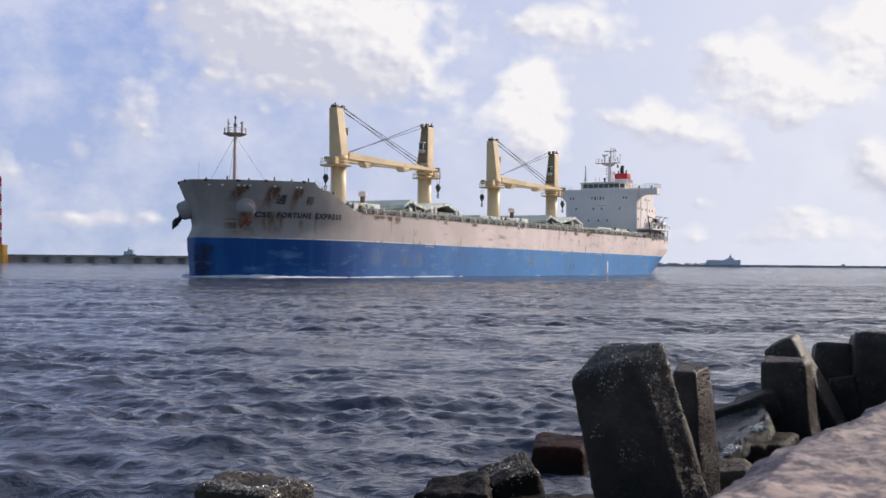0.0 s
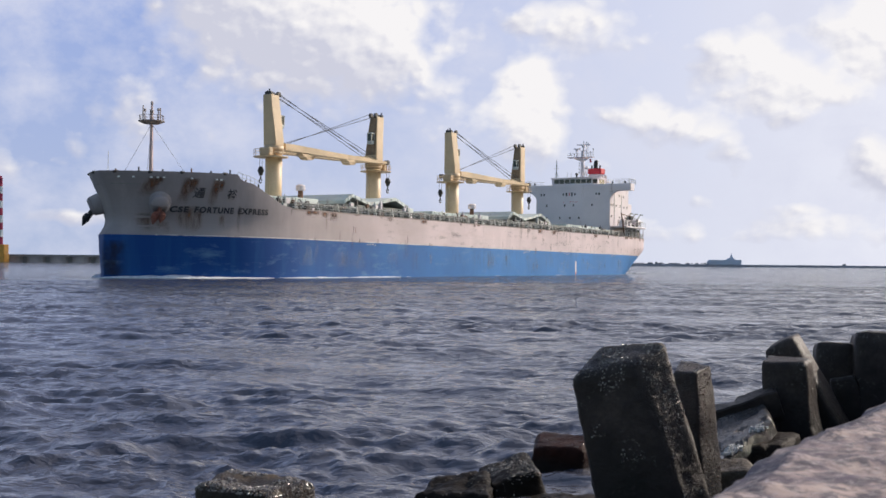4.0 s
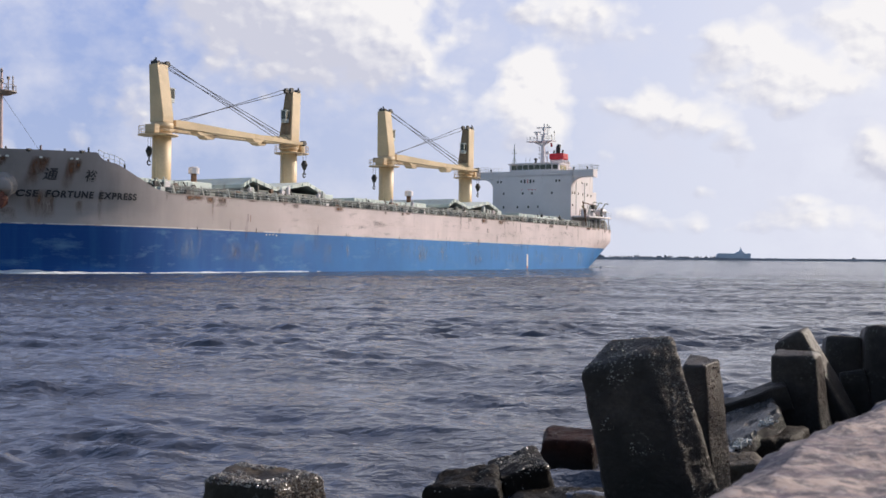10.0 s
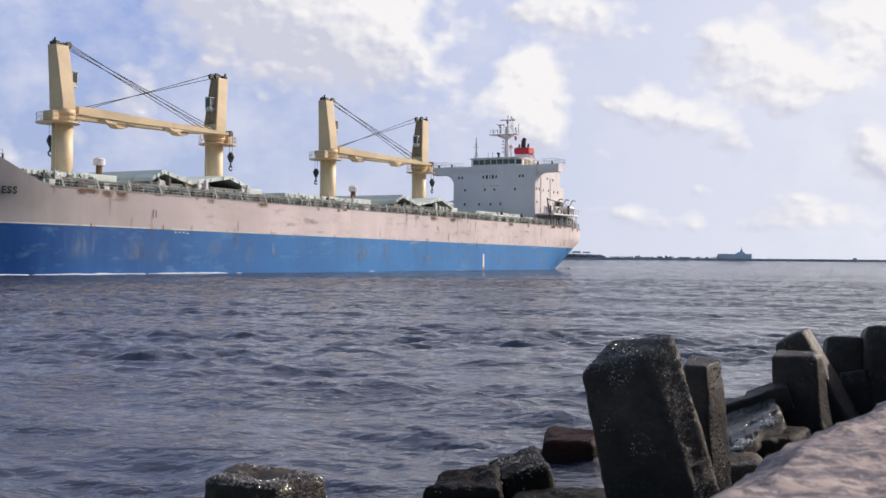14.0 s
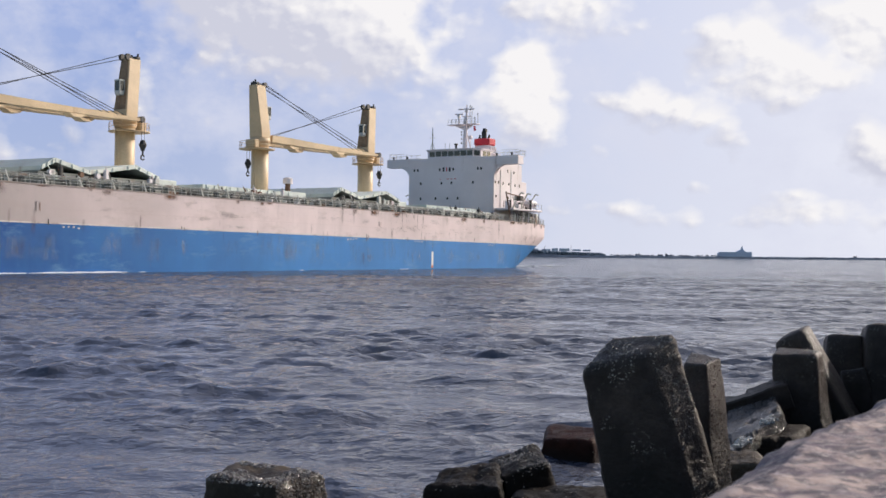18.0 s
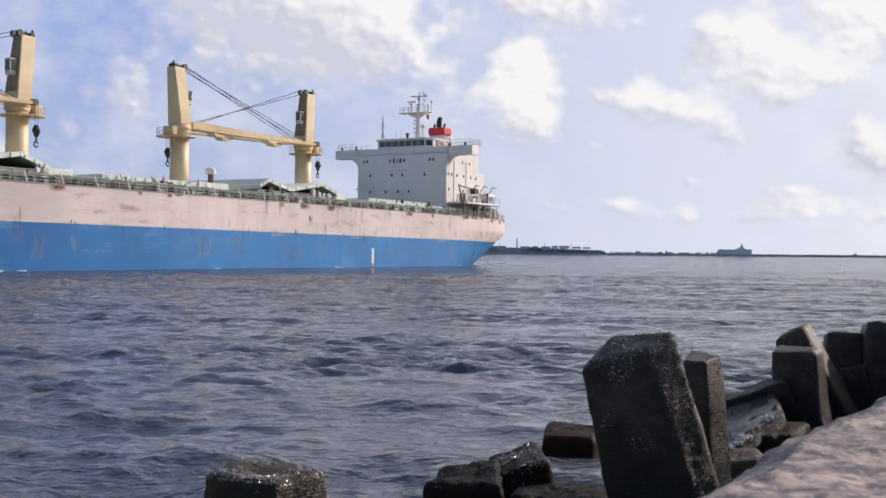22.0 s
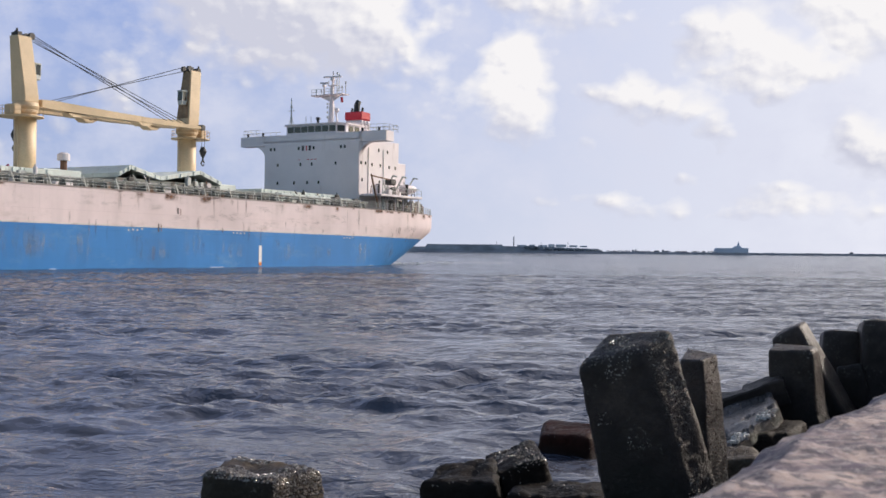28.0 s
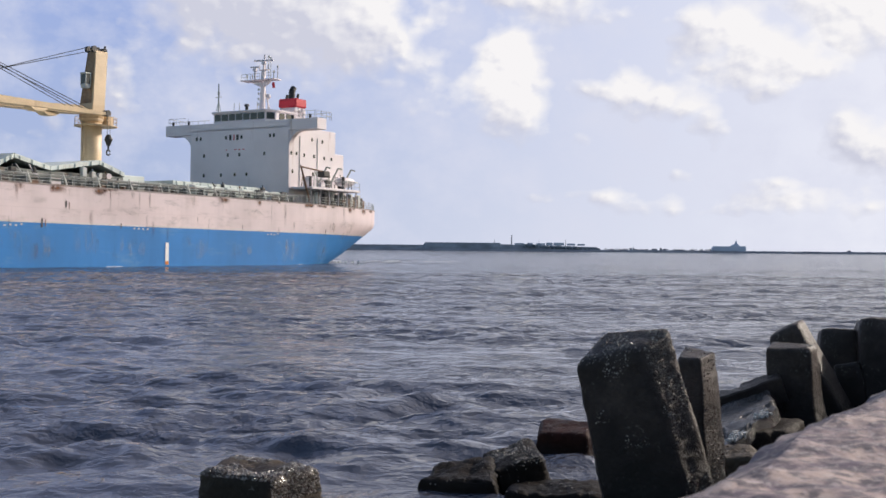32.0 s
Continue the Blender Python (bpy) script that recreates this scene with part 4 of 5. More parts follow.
    tube(bm, (-64.8, 0.9, 22.5), (-65.7, 0.2, 26.6), 0.13, 0.1, 6)
    tube(bm, (-66.6, 0.9, 22.5), (-65.8, 0.2, 26.6), 0.13, 0.1, 6)
    mast = part("radar_mast", bm, M_WHITE, house, "white radar mast with scanners and aerials")
    bm = B()
    box(bm, (-65.7, -0.4, 27.75), (1.9, 6.4, 0.14), bevel=0.03)
    for y0, y1 in ((-0.3, -2.6), (0.3, 2.0)):
        prism(bm, [(y0, 26.7), (y0, 27.7), (y1, 27.7)], -65.78, -65.62, "x")
    part("mast_platform", bm, M_WHITE, mast)
    bm = B()
    for y in np.linspace(-3.4, 2.7, 8):
        tube(bm, (-64.8, y, 27.8), (-64.8, y, 28.7), 0.03, seg=4)
    for z in (28.25, 28.7):
        tube(bm, (-64.8, -3.4, z), (-64.8, 2.7, z), 0.03, seg=4)
    part("platform_rail", bm, M_RAIL, mast)
    for y, z, w in ((-1.3, 29.6, 1.5), (0.35, 30.5, 3.2)):
        bm = B()
        tube(bm, (-65.4, y, 27.8), (-65.4, y, z), 0.16, 0.12, seg=8)
        box(bm, (-65.4, y, z + 0.15), (0.3, w, 0.24), rz=12, bevel=0.05)
        box(bm, (-65.4, y, z - 0.25), (0.55, 0.55, 0.4), bevel=0.06)
        part("radar_scanner", bm, M_WHITE, mast)
    for y, z in ((-3.2, 28.9), (-2.2, 28.8), (1.3, 31.2), (1.9, 29.2), (2.6, 29.9), (0.9, 31.5)):
        bm = B()
        tube(bm, (-65.9, y, 27.8), (-65.9, y, z), 0.06, seg=5)
        tube(bm, (-65.9, y, z - 0.4), (-65.9, y, z - 0.1), 0.13, seg=6)
        part("aerial", bm, M_RAIL, mast)
    bm = B()
    box(bm, (-65.7, 0.3, 29.3), (0.5, 1.8, 0.1), bevel=0.02)
    for d in (-0.8, 0.8):
        tube(bm, (-65.5, 0.3 + d, 29.3), (-65.5, 0.3 + d, 30.0), 0.07, seg=5)
    part("yard", bm, M_WHITE, mast)
    for z in (24.2, 25.0, 25.8, 26.4):
        bm = B()
        tube(bm, (-65.8, -0.3, z), (-65.8, -0.95, z), 0.06, seg=5)
        tube(bm, (-65.8, -0.9, z - 0.15), (-65.8, -0.9, z + 0.2), 0.13, seg=6)
        part("mast_lamp", bm, M_RAIL, mast)
    bm = B()
    tube(bm, (-65.3, 1.35, 22.6), (-65.3, 1.35, 24.9), 0.1, seg=6)
    bmesh.ops.create_uvsphere(bm, u_segments=12, v_segments=8, radius=0.42, matrix=pose(-65.3, 1.35, 25.2))
    for f in bm.faces:
        f.smooth = True
    part("satellite_dome", bm, M_WHITE, mast, "small white satellite dome on a post")
    bm = B()
    box(bm, (-65.6, 2.1, 26.9), (0.05, 0.42, 0.85), rz=18, rx=8)
    part("flag", bm, M_RED, mast, "small red flag")
    bm = B()
    tube(bm, (-60.9, -4.4, 22.6), (-60.9, -4.4, 26.9), 0.16, 0.08, 6)
    tube(bm, (-60.9, -5.0, 24.9), (-60.9, -3.8, 24.9), 0.05, 0.05, 6)
    tube(bm, (-60.9, -4.9, 22.6), (-60.9, -4.4, 24.4), 0.05, 0.05, 6)
    tube(bm, (-60.9, -3.9, 22.6), (-60.9, -4.4, 24.4), 0.05, 0.05, 6)
    tube(bm, (-60.9, -4.4, 25.3), (-60.9, -4.4, 25.7), 0.18, 0.18, 8)
    part("signal_mast", bm, M_RAIL, house)
    for y in (-2.0, -1.0, 0.4, 2.4):
        bm = B()
        tube(bm, (-61.6, y, 22.6), (-61.6, y, 23.4 if y == 0.4 else 23.9), 0.22 if y == 0.4 else 0.05, seg=8)
        if y == 0.4:
            tube(bm, (-61.6, y, 23.4), (-61.6, y, 23.7), 0.42, 0.3, 10)
        part("roof_fitting", bm, M_BLACK if y == 0.4 else M_RAIL, house)
    bm = B()
    for x in np.arange(-67, -71.5, -1.3):
        tube(bm, (x, 5.5, 20.9), (x, 5.5, 22.6), 0.035, seg=4)
    for z in (21.8, 22.6):
        tube(bm, (-66.8, 5.5, z), (-71.4, 5.5, z), 0.035, seg=4)
    part("deck_rail", bm, M_RAIL, house)
    # mooring deck aft: winches, rails, flagstaff
    for x, y in ((-79, 4), (-79.5, -4), (-81, 0)):
        bm = B()
        tube(bm, (x, y - 1.1, 9.6), (x, y + 1.1, 9.6), 0.5, 0.5, 14)
        box(bm, (x, y, 9.1), (2.2, 3.0, 0.8), bevel=0.08)
        part("mooring_winch", bm, M_DARK, ship)
    for k in range(14):
        bm = B()
        x = -79.0 + k * 1.05
        box(bm, (x, min(12.0 + 0.5 * (k % 2), half_breadth(x, Z_DECK) - 1.3), 9.6 + 0.2 * (k % 3)), (0.7, 0.7, 1.3 + 0.3 * (k % 3)), bevel=0.06)
        part("deck_locker", bm, (M_RUST, M_DARK, M_RAIL)[k % 3], ship)
    bm = B()
    tube(bm, (-87.4, 0, 8.9), (-88.2, 0, 11.4), 0.07, 0.05, 6)
    part("ensign_staff", bm, M_RAIL, ship)


build_house()


def build_bow():
    # foremast with platform and lights
    bm = B()
    tube(bm, (74.8, 0, 11.3), (74.8, 0, 20.2), 0.29, 0.2, 10)
    tube(bm, (74.8, 0, 20.2), (74.8, 0, 22.8), 0.2, 0.1, 8)
    mast = part("foremast", bm, M_MASTP, ship, "weathered pinkish foremast with a light platform")
    bm = B()
    tube(bm, (74.8, 0, 19.75), (74.8, 0, 20.05), 1.0, 1.75, 14)
    tube(bm, (74.8, 0, 20.05), (74.8, 0, 20.15), 1.75, 1.75, 14)
    part("platform", bm, M_EDGE, mast)
    bm = B()
    for i in range(10):
        a = i * math.pi / 5
        p0, p1 = (74.8 + 1.6 * math.cos(a), 1.6 * math.sin(a)), (74.8 + 1.6 * math.cos(a + 0.628), 1.6 * math.sin(a + 0.628))
        tube(bm, (*p0, 20.1), (*p0, 20.9 if i % 5 else 22.1), 0.05 if i % 5 else 0.09, seg=5)
        tube(bm, (*p0, 20.85), (*p1, 20.85), 0.03, seg=4)
    part("guard_rail", bm, M_EDGE, mast)
    for x, y, z in ((74.8, 1.2, 21.6), (74.8, -1.25, 21.7), (75.4, 0.6, 21.3)):
        bm = B()
        tube(bm, (x, y, 20.1), (x, y, z), 0.07, seg=5)
        box(bm, (x, y, z), (0.3, 0.3, 0.35), bevel=0.05)
        part("signal_lamp", bm, M_EDGE, mast)
    bm = B()
    box(bm, (74.8, 0, 21.4), (0.45, 0.45, 0.6), bevel=0.1)
    box(bm, (74.8, 0, 22.5), (0.35, 0.35, 0.4), bevel=0.1)
    part("mast_light", bm, M_EDGE, mast)
    bm = B()
    for x, y in ((71.2, 4.5), (71.2, -4.5), (77.8, 3.2), (77.8, -3.2)):
        tube(bm, (74.8, 0, 19.8), (x, y, 11.4), 0.018, seg=4)
    part("stay_wire", bm, M_WIRE, mast)
    bm = B()
    tube(bm, (82.4, 0, 11.3), (82.4, 0, 15.4), 0.06, 0.03, 5)
    part("jack_staff", bm, M_RAIL, ship)
    # windlasses, fairleads, rail stubs on the forecastle
    for y in (4, -4):
        bm = B()
        tube(bm, (76.5, y - 1.4, 12.2), (76.5, y + 1.4, 12.2), 0.8, 0.8, 14)
        box(bm, (76.5, y, 11.7), (2.4, 3.4, 0.8), bevel=0.1)
        part("windlass", bm, M_DARK, ship)
    for x, z in ((83.0, 12.72), (80.4, 12.72), (72.6, 12.9), (77.5, 12.8)):
        for s in (1, -1):
            bm = B()
            q = side_point(x, 12.6, -0.15, s)
            box(bm, (q.x, q.y, z), (0.8, 0.5, 0.35), bevel=0.12)
            part("fairlead", bm, M_DARK, ship)
    for x, y in ((70.6, 6.5), (70.2, 2.0), (70.8, -3.0)):
        bm = B()
        tube(bm, (x, y - 0.9, 12.1), (x, y + 0.9, 12.1), 0.7, 0.7, 14)
        box(bm, (x, y, 11.6), (1.6, 2.4, 0.6), bevel=0.08)
        part("mooring_winch", bm, M_DARK, ship)
    for k, x in enumerate((82.8, 81.2, 79.2, 76.4, 74.2, 71.8, 69.6, 67.6)):
        q = side_point(x, 12.0, -0.3)
        bm = B()
        z = top_edge(x)
        tube(bm, (q.x, q.y, z - 0.4), (q.x, q.y, z + (0.55 if k % 2 else 0.3)), 0.14, 0.10, 6)
        part("bulwark_post", bm, M_DARK if k % 3 else M_RUST, ship)
    bm = B()
    for k in range(6):
        x = 67.6 + 0.62 * k
        q = side_point(x, 12.0, -0.35)
        z = top_edge(x) - 0.05
        tube(bm, (q.x, q.y, z), (q.x, q.y, z + 1.0), 0.035, seg=4)
        if k:
            for h in (0.5, 1.0):
                tube(bm, (last[0].x, last[0].y, last[1] + h), (q.x, q.y, z + h), 0.03, seg=4)
        last = (q, z)
    part("step_rail", bm, M_RAIL, ship, "pale pipe rail beside the forecastle step")
    # freeing slots: pale openings below the bulwark top with rust below
    for x, count in ((82.6, 1), (81.6, 1), (80.2, 3), (76.4, 1), (73.6, 2)):
        for k in range(count):
            q = side_point(x - 0.55 * k, 12.1, 0.0)
            d = side_point(x - 0.55 * k - 0.2, 12.1, 0.0) - q
            bm = B()
            box(bm, q, (0.36, 0.10, 0.24), rz=math.degrees(math.atan2(d.y, d.x)), bevel=0.04)
            part("mooring_port", bm, M_MARK, ship, "pale rimmed mooring port")
    # anchors in bolsters, both bows
    for s in (1, -1):
        q = side_point(78.4, 8.7, 0.0, s)
        n = (side_point(78.4, 8.7, 1.0, s) - q).normalized()
        bm = B()
        tube(bm, q - n * 1.5 + Vector((0, 0, 0.9)), q + n * 1.2 + Vector((0, 0, -0.1)), 1.65, 1.3, 24)
        tube(bm, q + n * 1.2 + Vector((0, 0, -0.1)), q + n * 1.55 + Vector((0, 0, -0.25)), 1.3, 1.0, 24)
        tube(bm, q + n * 1.55 + Vector((0, 0, -0.25)), q + n * 1.45 + Vector((0, 0, -0.22)), 1.0, 0.55, 24)
        for f in bm.faces:
            f.smooth = True
        bol = part("anchor_bolster", bm, M_UPPER, ship, "bulging grey anchor bolster")
        c = q + n * 1.5 + Vector((0, 0, -0.9))
        tdir = Vector((n.y, -n.x, 0))
        bm = B()
        fw, down = Vector((1, 0, 0)), Vector((0, 0, -1))
        tube(bm, q + n * 0.8, c + down * 0.3, 0.26, 0.3, 8)
        tube(bm, c + tdir * 0.5 + down * 0.2, c - tdir * 0.5 + down * 0.2, 0.34, 0.34, 8)
        for k, tip in ((1, fw * 0.55 + down * 1.25 + n * 0.2), (-1, fw * 0.2 + down * 1.05 + n * 0.45)):
            tube(bm, c + tdir * k * 0.3 + down * 0.1, c + tdir * k * 0.3 + tip * 0.45, 0.34, 0.42, 8)
            tube(bm, c + tdir * k * 0.3 + tip * 0.45, c + tdir * k * 0.25 + tip, 0.42, 0.06, 8)
        bmesh.ops.scale(bm, vec=(1.25, 1.25, 1.25), space=Matrix.Translation(-(q + n * 0.9)), verts=bm.verts)
        part("anchor", bm, M_ANCHOR if s == 1 else M_BLACK, bol, "stockless anchor stowed in its hawse")


build_bow()


def build_marks():
    """Lettering, draught marks and load marks on the ship's side."""
    def wrap(me, x0, z0, width, tall):
        xs = [v.co.x for v in me.vertices]
        lo, k = min(xs), width / (max(xs) - min(xs))
        foot = min(v.co.y for v in me.vertices)
        h = max(v.co.y for v in me.vertices) - foot
        for v in me.vertices:
            v.co = side_point(x0 - (v.co.x - lo) * k, z0 + (v.co.y - foot) / h * tall, 0.08)

    # word, where it starts, its width, its foot and its height
    for word, x0, width, z0, tall in (("CSE", NAME_X0 + 2.35, 1.75, NAME_Z, 0.78), ("FORTUNE", NAME_X0, 4.34, NAME_Z, 0.8), ("EXPRESS", NAME_X0 - 4.9, 4.27, NAME_Z, 0.8), ("\u901a", CHAR_X[0], 1.2, CHAR_Z, 1.3), ("\u88d5", CHAR_X[1], 1.2, CHAR_Z, 1.3)):
        cu = bpy.data.curves.new("name", "FONT")
        cu.body, cu.size, cu.space_character, cu.offset = word, 1.0, 1.18, 0.042 if len(word) > 1 else 0.012
        ob = new("lettering_curve", cu)
        me = bpy.data.meshes.new_from_object(ob)
        bpy.data.objects.remove(ob)
        bm = B()
        bm.from_mesh(me)
        bmesh.ops.subdivide_edges(bm, edges=[e for e in bm.edges if e.calc_length() > 0.15], cuts=3)
        bmesh.ops.triangulate(bm, faces=bm.faces)
        bm.to_mesh(me)
        bm.free()
        wrap(me, x0, z0, width, tall)
        me.materials.append(M_TEXT)
        ob = new("ship_name", me)
        ob.parent = ship
        tagged(ob, "dark painted capitals of the ship's name")
    # white sea-mark on the blue, and small draught figures as bars
    def patch(name, x0, x1, z0, z1, mt, label=""):
        bm = B()
        vs = [bm.verts.new(side_point(x, z, 0.04)) for x, z in ((x0, z0), (x0, z1), (x1, z1), (x1, z0))]
        bm.faces.new(vs)
        return part(name, bm, mt, ship, label)
    patch("sea_mark", -31.2, -31.75, 0.75, 2.95, M_MARK, "white painted upright mark")
    patch("sea_mark_foot", -31.2, -31.75, 0.35, 0.75, M_ORANGE)
    rng = random.Random(12)
    for x in (44.0, -8.0, -26.0, -50.0):
        for k in range(4):
            z = 4.35 + rng.uniform(-0.1, 0.12)
            patch("load_mark", x - k * 0.7, x - k * 0.7 - 0.28, z, z + 0.16, M_RAIL)
    for x, z, h in ((47.6, 7.0, 0.7), (46.0, 5.2, 0.6), (57, 5.0, 0.4), (-16, 7.2, 0.6), (-12.8, 5.2, 0.6), (26, 5.1, 0.4), (-24, 5.0, 0.6), (-45, 5.4, 0.5), (-64, 5.4, 0.8), (-66, 6.4, 0.9), (-70, 5.0, 0.5), (12, 5.0, 0.5)):
        patch("overboard_stain", x, x - rng.uniform(0.1, 0.2), z - h * rng.uniform(0.8, 1.6), z, M_DARK)
        if rng.random() < 0.35:
            patch("overboard_stain", x - 0.5, x - 0.6, z - h * 1.4, z - 0.1, M_RUST)
    def stain(name, x, z0, z1, w, mt, label="", lean=0.0):
        """A ragged stain on the side, thickest in the middle and at the top."""
        n, m = 8, 10
        co, th = [], []
        for i in range(n + 1):
            for j in range(m + 1):
                u, v = i / n * 2 - 1, j / m
                co.append(side_point(x - u * w / 2, z0 + (z1 - z0) * v, 0.03))
                th.append((1 - u * u) ** 1.5 * min(1, 4 * (1 - v) + 0.3, 1.6 * v if mt in (M_STAIN, M_HEAVY, M_SOFT) else 4 * v * (1 - v) + (0.6 if mt == M_WEED else 0)))
        ob = grid_mesh(name, np.array(co), n + 1, m + 1, mt)
        at = ob.data.attributes.new("thickness", "FLOAT", "POINT")
        at.data.foreach_set("value", np.array(th, dtype=np.float32))
        ob.parent = ship
        return tagged(ob, label)

    for x, z0, z1, w in ((79.9, 9.6, 12.2, 1.5), (79.3, 11.0, 12.1, 0.8), (76.5, 8.6, 12.2, 1.5), (75.9, 10.2, 12.1, 0.9), (73.5, 8.4, 12.2, 1.2), (72.8, 10.4, 12.1, 0.8)):
        stain("rust_run", x, z0, z1, w, M_HEAVY)
    for x, z0, z1, w in ((75.6, 5.0, 8.6, 2.6), (74.6, 5.4, 8.2, 1.2), (79.3, 4.9, 7.6, 1.6), (77.9, 4.9, 6.6, 1.3), (72.0, 5.6, 7.6, 0.8), (70.0, 5.2, 8.8, 0.5)):
        stain("rust_run", x, z0, z1, w, M_SOFT)
    for k in range(46):
        x = rng.uniform(-76, 62)
        z1 = rng.choice((8.7, 8.7, 6.2, 5.4))
        stain("rust_run", x, z1 - rng.uniform(0.8, 3.6), z1, rng.uniform(0.25, 0.9), M_STAIN)
    for k in range(34):
        x = rng.uniform(-74, 60)
        z = rng.uniform(5.0, 7.6)
        stain("smudge", x, z, z + rng.uniform(0.5, 1.5), rng.uniform(3, 10), M_SMUDGE)
    for x, w in ((50, 7), (45.5, 6), (37, 5), (30, 4), (17, 4), (4, 7), (-1, 5), (-12, 6), (-19, 4), (-27, 3), (-37, 5), (-46, 5), (-55, 6), (-64, 5), (8, 9), (58, 6)):
        stain("scuff", x, rng.uniform(0.2, 1.6), rng.uniform(3.2, 4.7), w, M_SCUFF)
    for k in range(30):
        x, z = rng.uniform(-72, 46), rng.uniform(1.2, 3.4)
        stain("scuff", x, z - rng.uniform(0.8, 1.6), z + rng.uniform(0.4, 1.2), rng.uniform(0.5, 2.2), M_SCUFF)
    for k in range(34):
        x = rng.uniform(-84, 60)
        stain("rust_run", x, Z_DECK - rng.uniform(0.3, 1.0), Z_DECK - 0.1, rng.uniform(0.6, 2.6), M_HEAVY)
    for x, z, w in ((49.5, 2.2, 1.6), (46.0, 3.6, 1.0), (-12, 2.0, 1.3), (-20.5, 2.6, 0.8), (-65, 2.4, 2.0), (30, 3.0, 0.8)):
        stain("rust_run", x, z - 1.4, z + 0.6, w, M_STAIN)
    stain("stem_growth", 82.3, -0.5, 4.0, 2.6, M_WEED, "dark weedy patch at the stem")


NAME_X0, NAME_Z, CHAR_X, CHAR_Z = 75.1, 7.75, (75.7, 71.9), 9.65
build_marks()


# ---- bow wave and wash, travelling with the ship ----
def build_foam():
    rng = random.Random(9)
    foam = new("bow_wave")
    tagged(foam, "thin white foam along the moving ship's waterline", "foam", kind="stuff")
    for side in (1, -1):
        bm = B()
        x = 83.6
        while x > -76:
            bow = x > 46
            run = rng.uniform(14, 26) if bow else rng.uniform(1.0, 5.0)
            gap = 0.0 if x > 60 else rng.uniform(0.3, 2.5) if x > 34 else rng.uniform(14, 40)
            n = max(4, int(run / 0.35))
            w0 = (0.7 if x > 60 else 0.4 if x > 34 else 0.2) * rng.uniform(0.6, 1.2)
            prev = None
            for i in range(n + 1):
                xx = x - run * i / n
                yb = half_breadth(min(xx, 82.9), 0.2) - 0.1
                e = math.sin(math.pi * min(1, max(0, i / n))) ** 0.5
                h = (0.14 + 0.42 * max(0, 1 - abs(xx - 79) / 9) if xx > 66 else 0.14 if bow else 0.02) * e * (0.75 + 0.5 * noise.noise(Vector((xx * 0.9, side * 3.0, 0.5))))
                out = (w0 * (0.95 + 0.8 * noise.noise(Vector((xx * 1.4, 7.0, side))))  + 0.2 + 0.9 * max(0, 1 - abs(xx - 80) / 8)) * e + 0.05
                fx = 0.5 * out if xx > 66 else 0
                r = [bm.verts.new((xx, side * yb, 0.02)), bm.verts.new((xx + fx * 0.5, side * (yb + out * 0.4), 0.045 + h)), bm.verts.new((xx + fx, side * (yb + out), 0.0))]
                if prev:
                    for k in (0, 1):
                        bm.faces.new((prev[k], r[k], r[k + 1], prev[k + 1]))
                prev = r
            x -= run + gap
        for f in bm.faces:
            f.smooth = True
        bmesh.ops.recalc_face_normals(bm, faces=bm.faces)
        part("foam_crest", bm, M_FOAM, foam)
    bm = B()
    for k in range(40):
        x, y = -80 - rng.uniform(0, 30), rng.uniform(-9, 9)
        s = rng.uniform(0.4, 1.8)
        vs = [bm.verts.new((x + s * 1.6 * math.cos(a) * rng.uniform(0.6, 1.2), y + s * 0.7 * math.sin(a) * rng.uniform(0.6, 1.2), 0.12)) for a in np.linspace(0, 6.283, 10)[:-1]]
        bm.faces.new(vs)
    for k in range(12):
        x, y = -77.5 - rng.uniform(0, 5), rng.uniform(2, 8)
        s = rng.uniform(0.12, 0.35)
        bmesh.ops.create_icosphere(bm, subdivisions=1, radius=s, matrix=pose(x, y, 0.05, rng.uniform(0, 90), rng.uniform(0, 90)) @ Matrix.Diagonal((1.4, 1, 0.6, 1)))
    part("wake_foam", bm, M_FOAM, foam)
    return foam


foam = build_foam()


# ---- foreground: breakwater wall, concrete blocks, rocks ----
def build_wall():
    """Rough granite coping that the camera rests over; its outer edge runs off to the right."""
    e0, d = Vector((0.27, 1.82, 0)), Vector((0.505, 0.863, 0))
    side = Vector((d.y, -d.x, 0))
    us = np.concatenate([np.arange(-6, -1.2, 0.3), np.arange(-0.9, 2.6, 0.014), np.arange(2.6, 4.5, 0.04), np.arange(4.5, 26, 0.3)])
    prof = [(-0.05, -3.4), (-0.04, -0.6), (-0.03, -0.25), (0.0, -0.11), (0.05, -0.04), (0.12, -0.01)] + [(w, 0) for w in np.concatenate([np.arange(0.135, 1.8, 0.016), np.arange(1.8, 3.6, 0.1)])] + [(3.6, -0.05), (3.62, -1.0)]
    co = np.zeros((len(us), len(prof), 3))
    for i, u in enumerate(us):
        for j, (w, z) in enumerate(prof):
            p = e0 + d * u + side * w
            k = noise.fractal(Vector((p.x * 3.2, p.y * 3.2, z * 2)), 0.9, 2.1, 3) * 0.006 + noise.fractal(Vector((p.x * 11, p.y * 11, z * 5)), 0.8, 2.1, 2) * 0.011
            edge = noise.noise(Vector((u * 2.1, 3.3, 0))) * 0.05 if w < 0.3 else 0
            co[i, j] = (p.x + side.x * edge, p.y + side.y * edge, 1.885 + z + (k if z > -0.5 else 0))
    ob = grid_mesh("coping_wall", co.reshape(-1, 3)[:, :], len(us), len(prof), M_GRANITE)
    return tagged(ob, "rough pinkish granite coping of the breakwater wall", "wall", kind="structure")


build_wall()


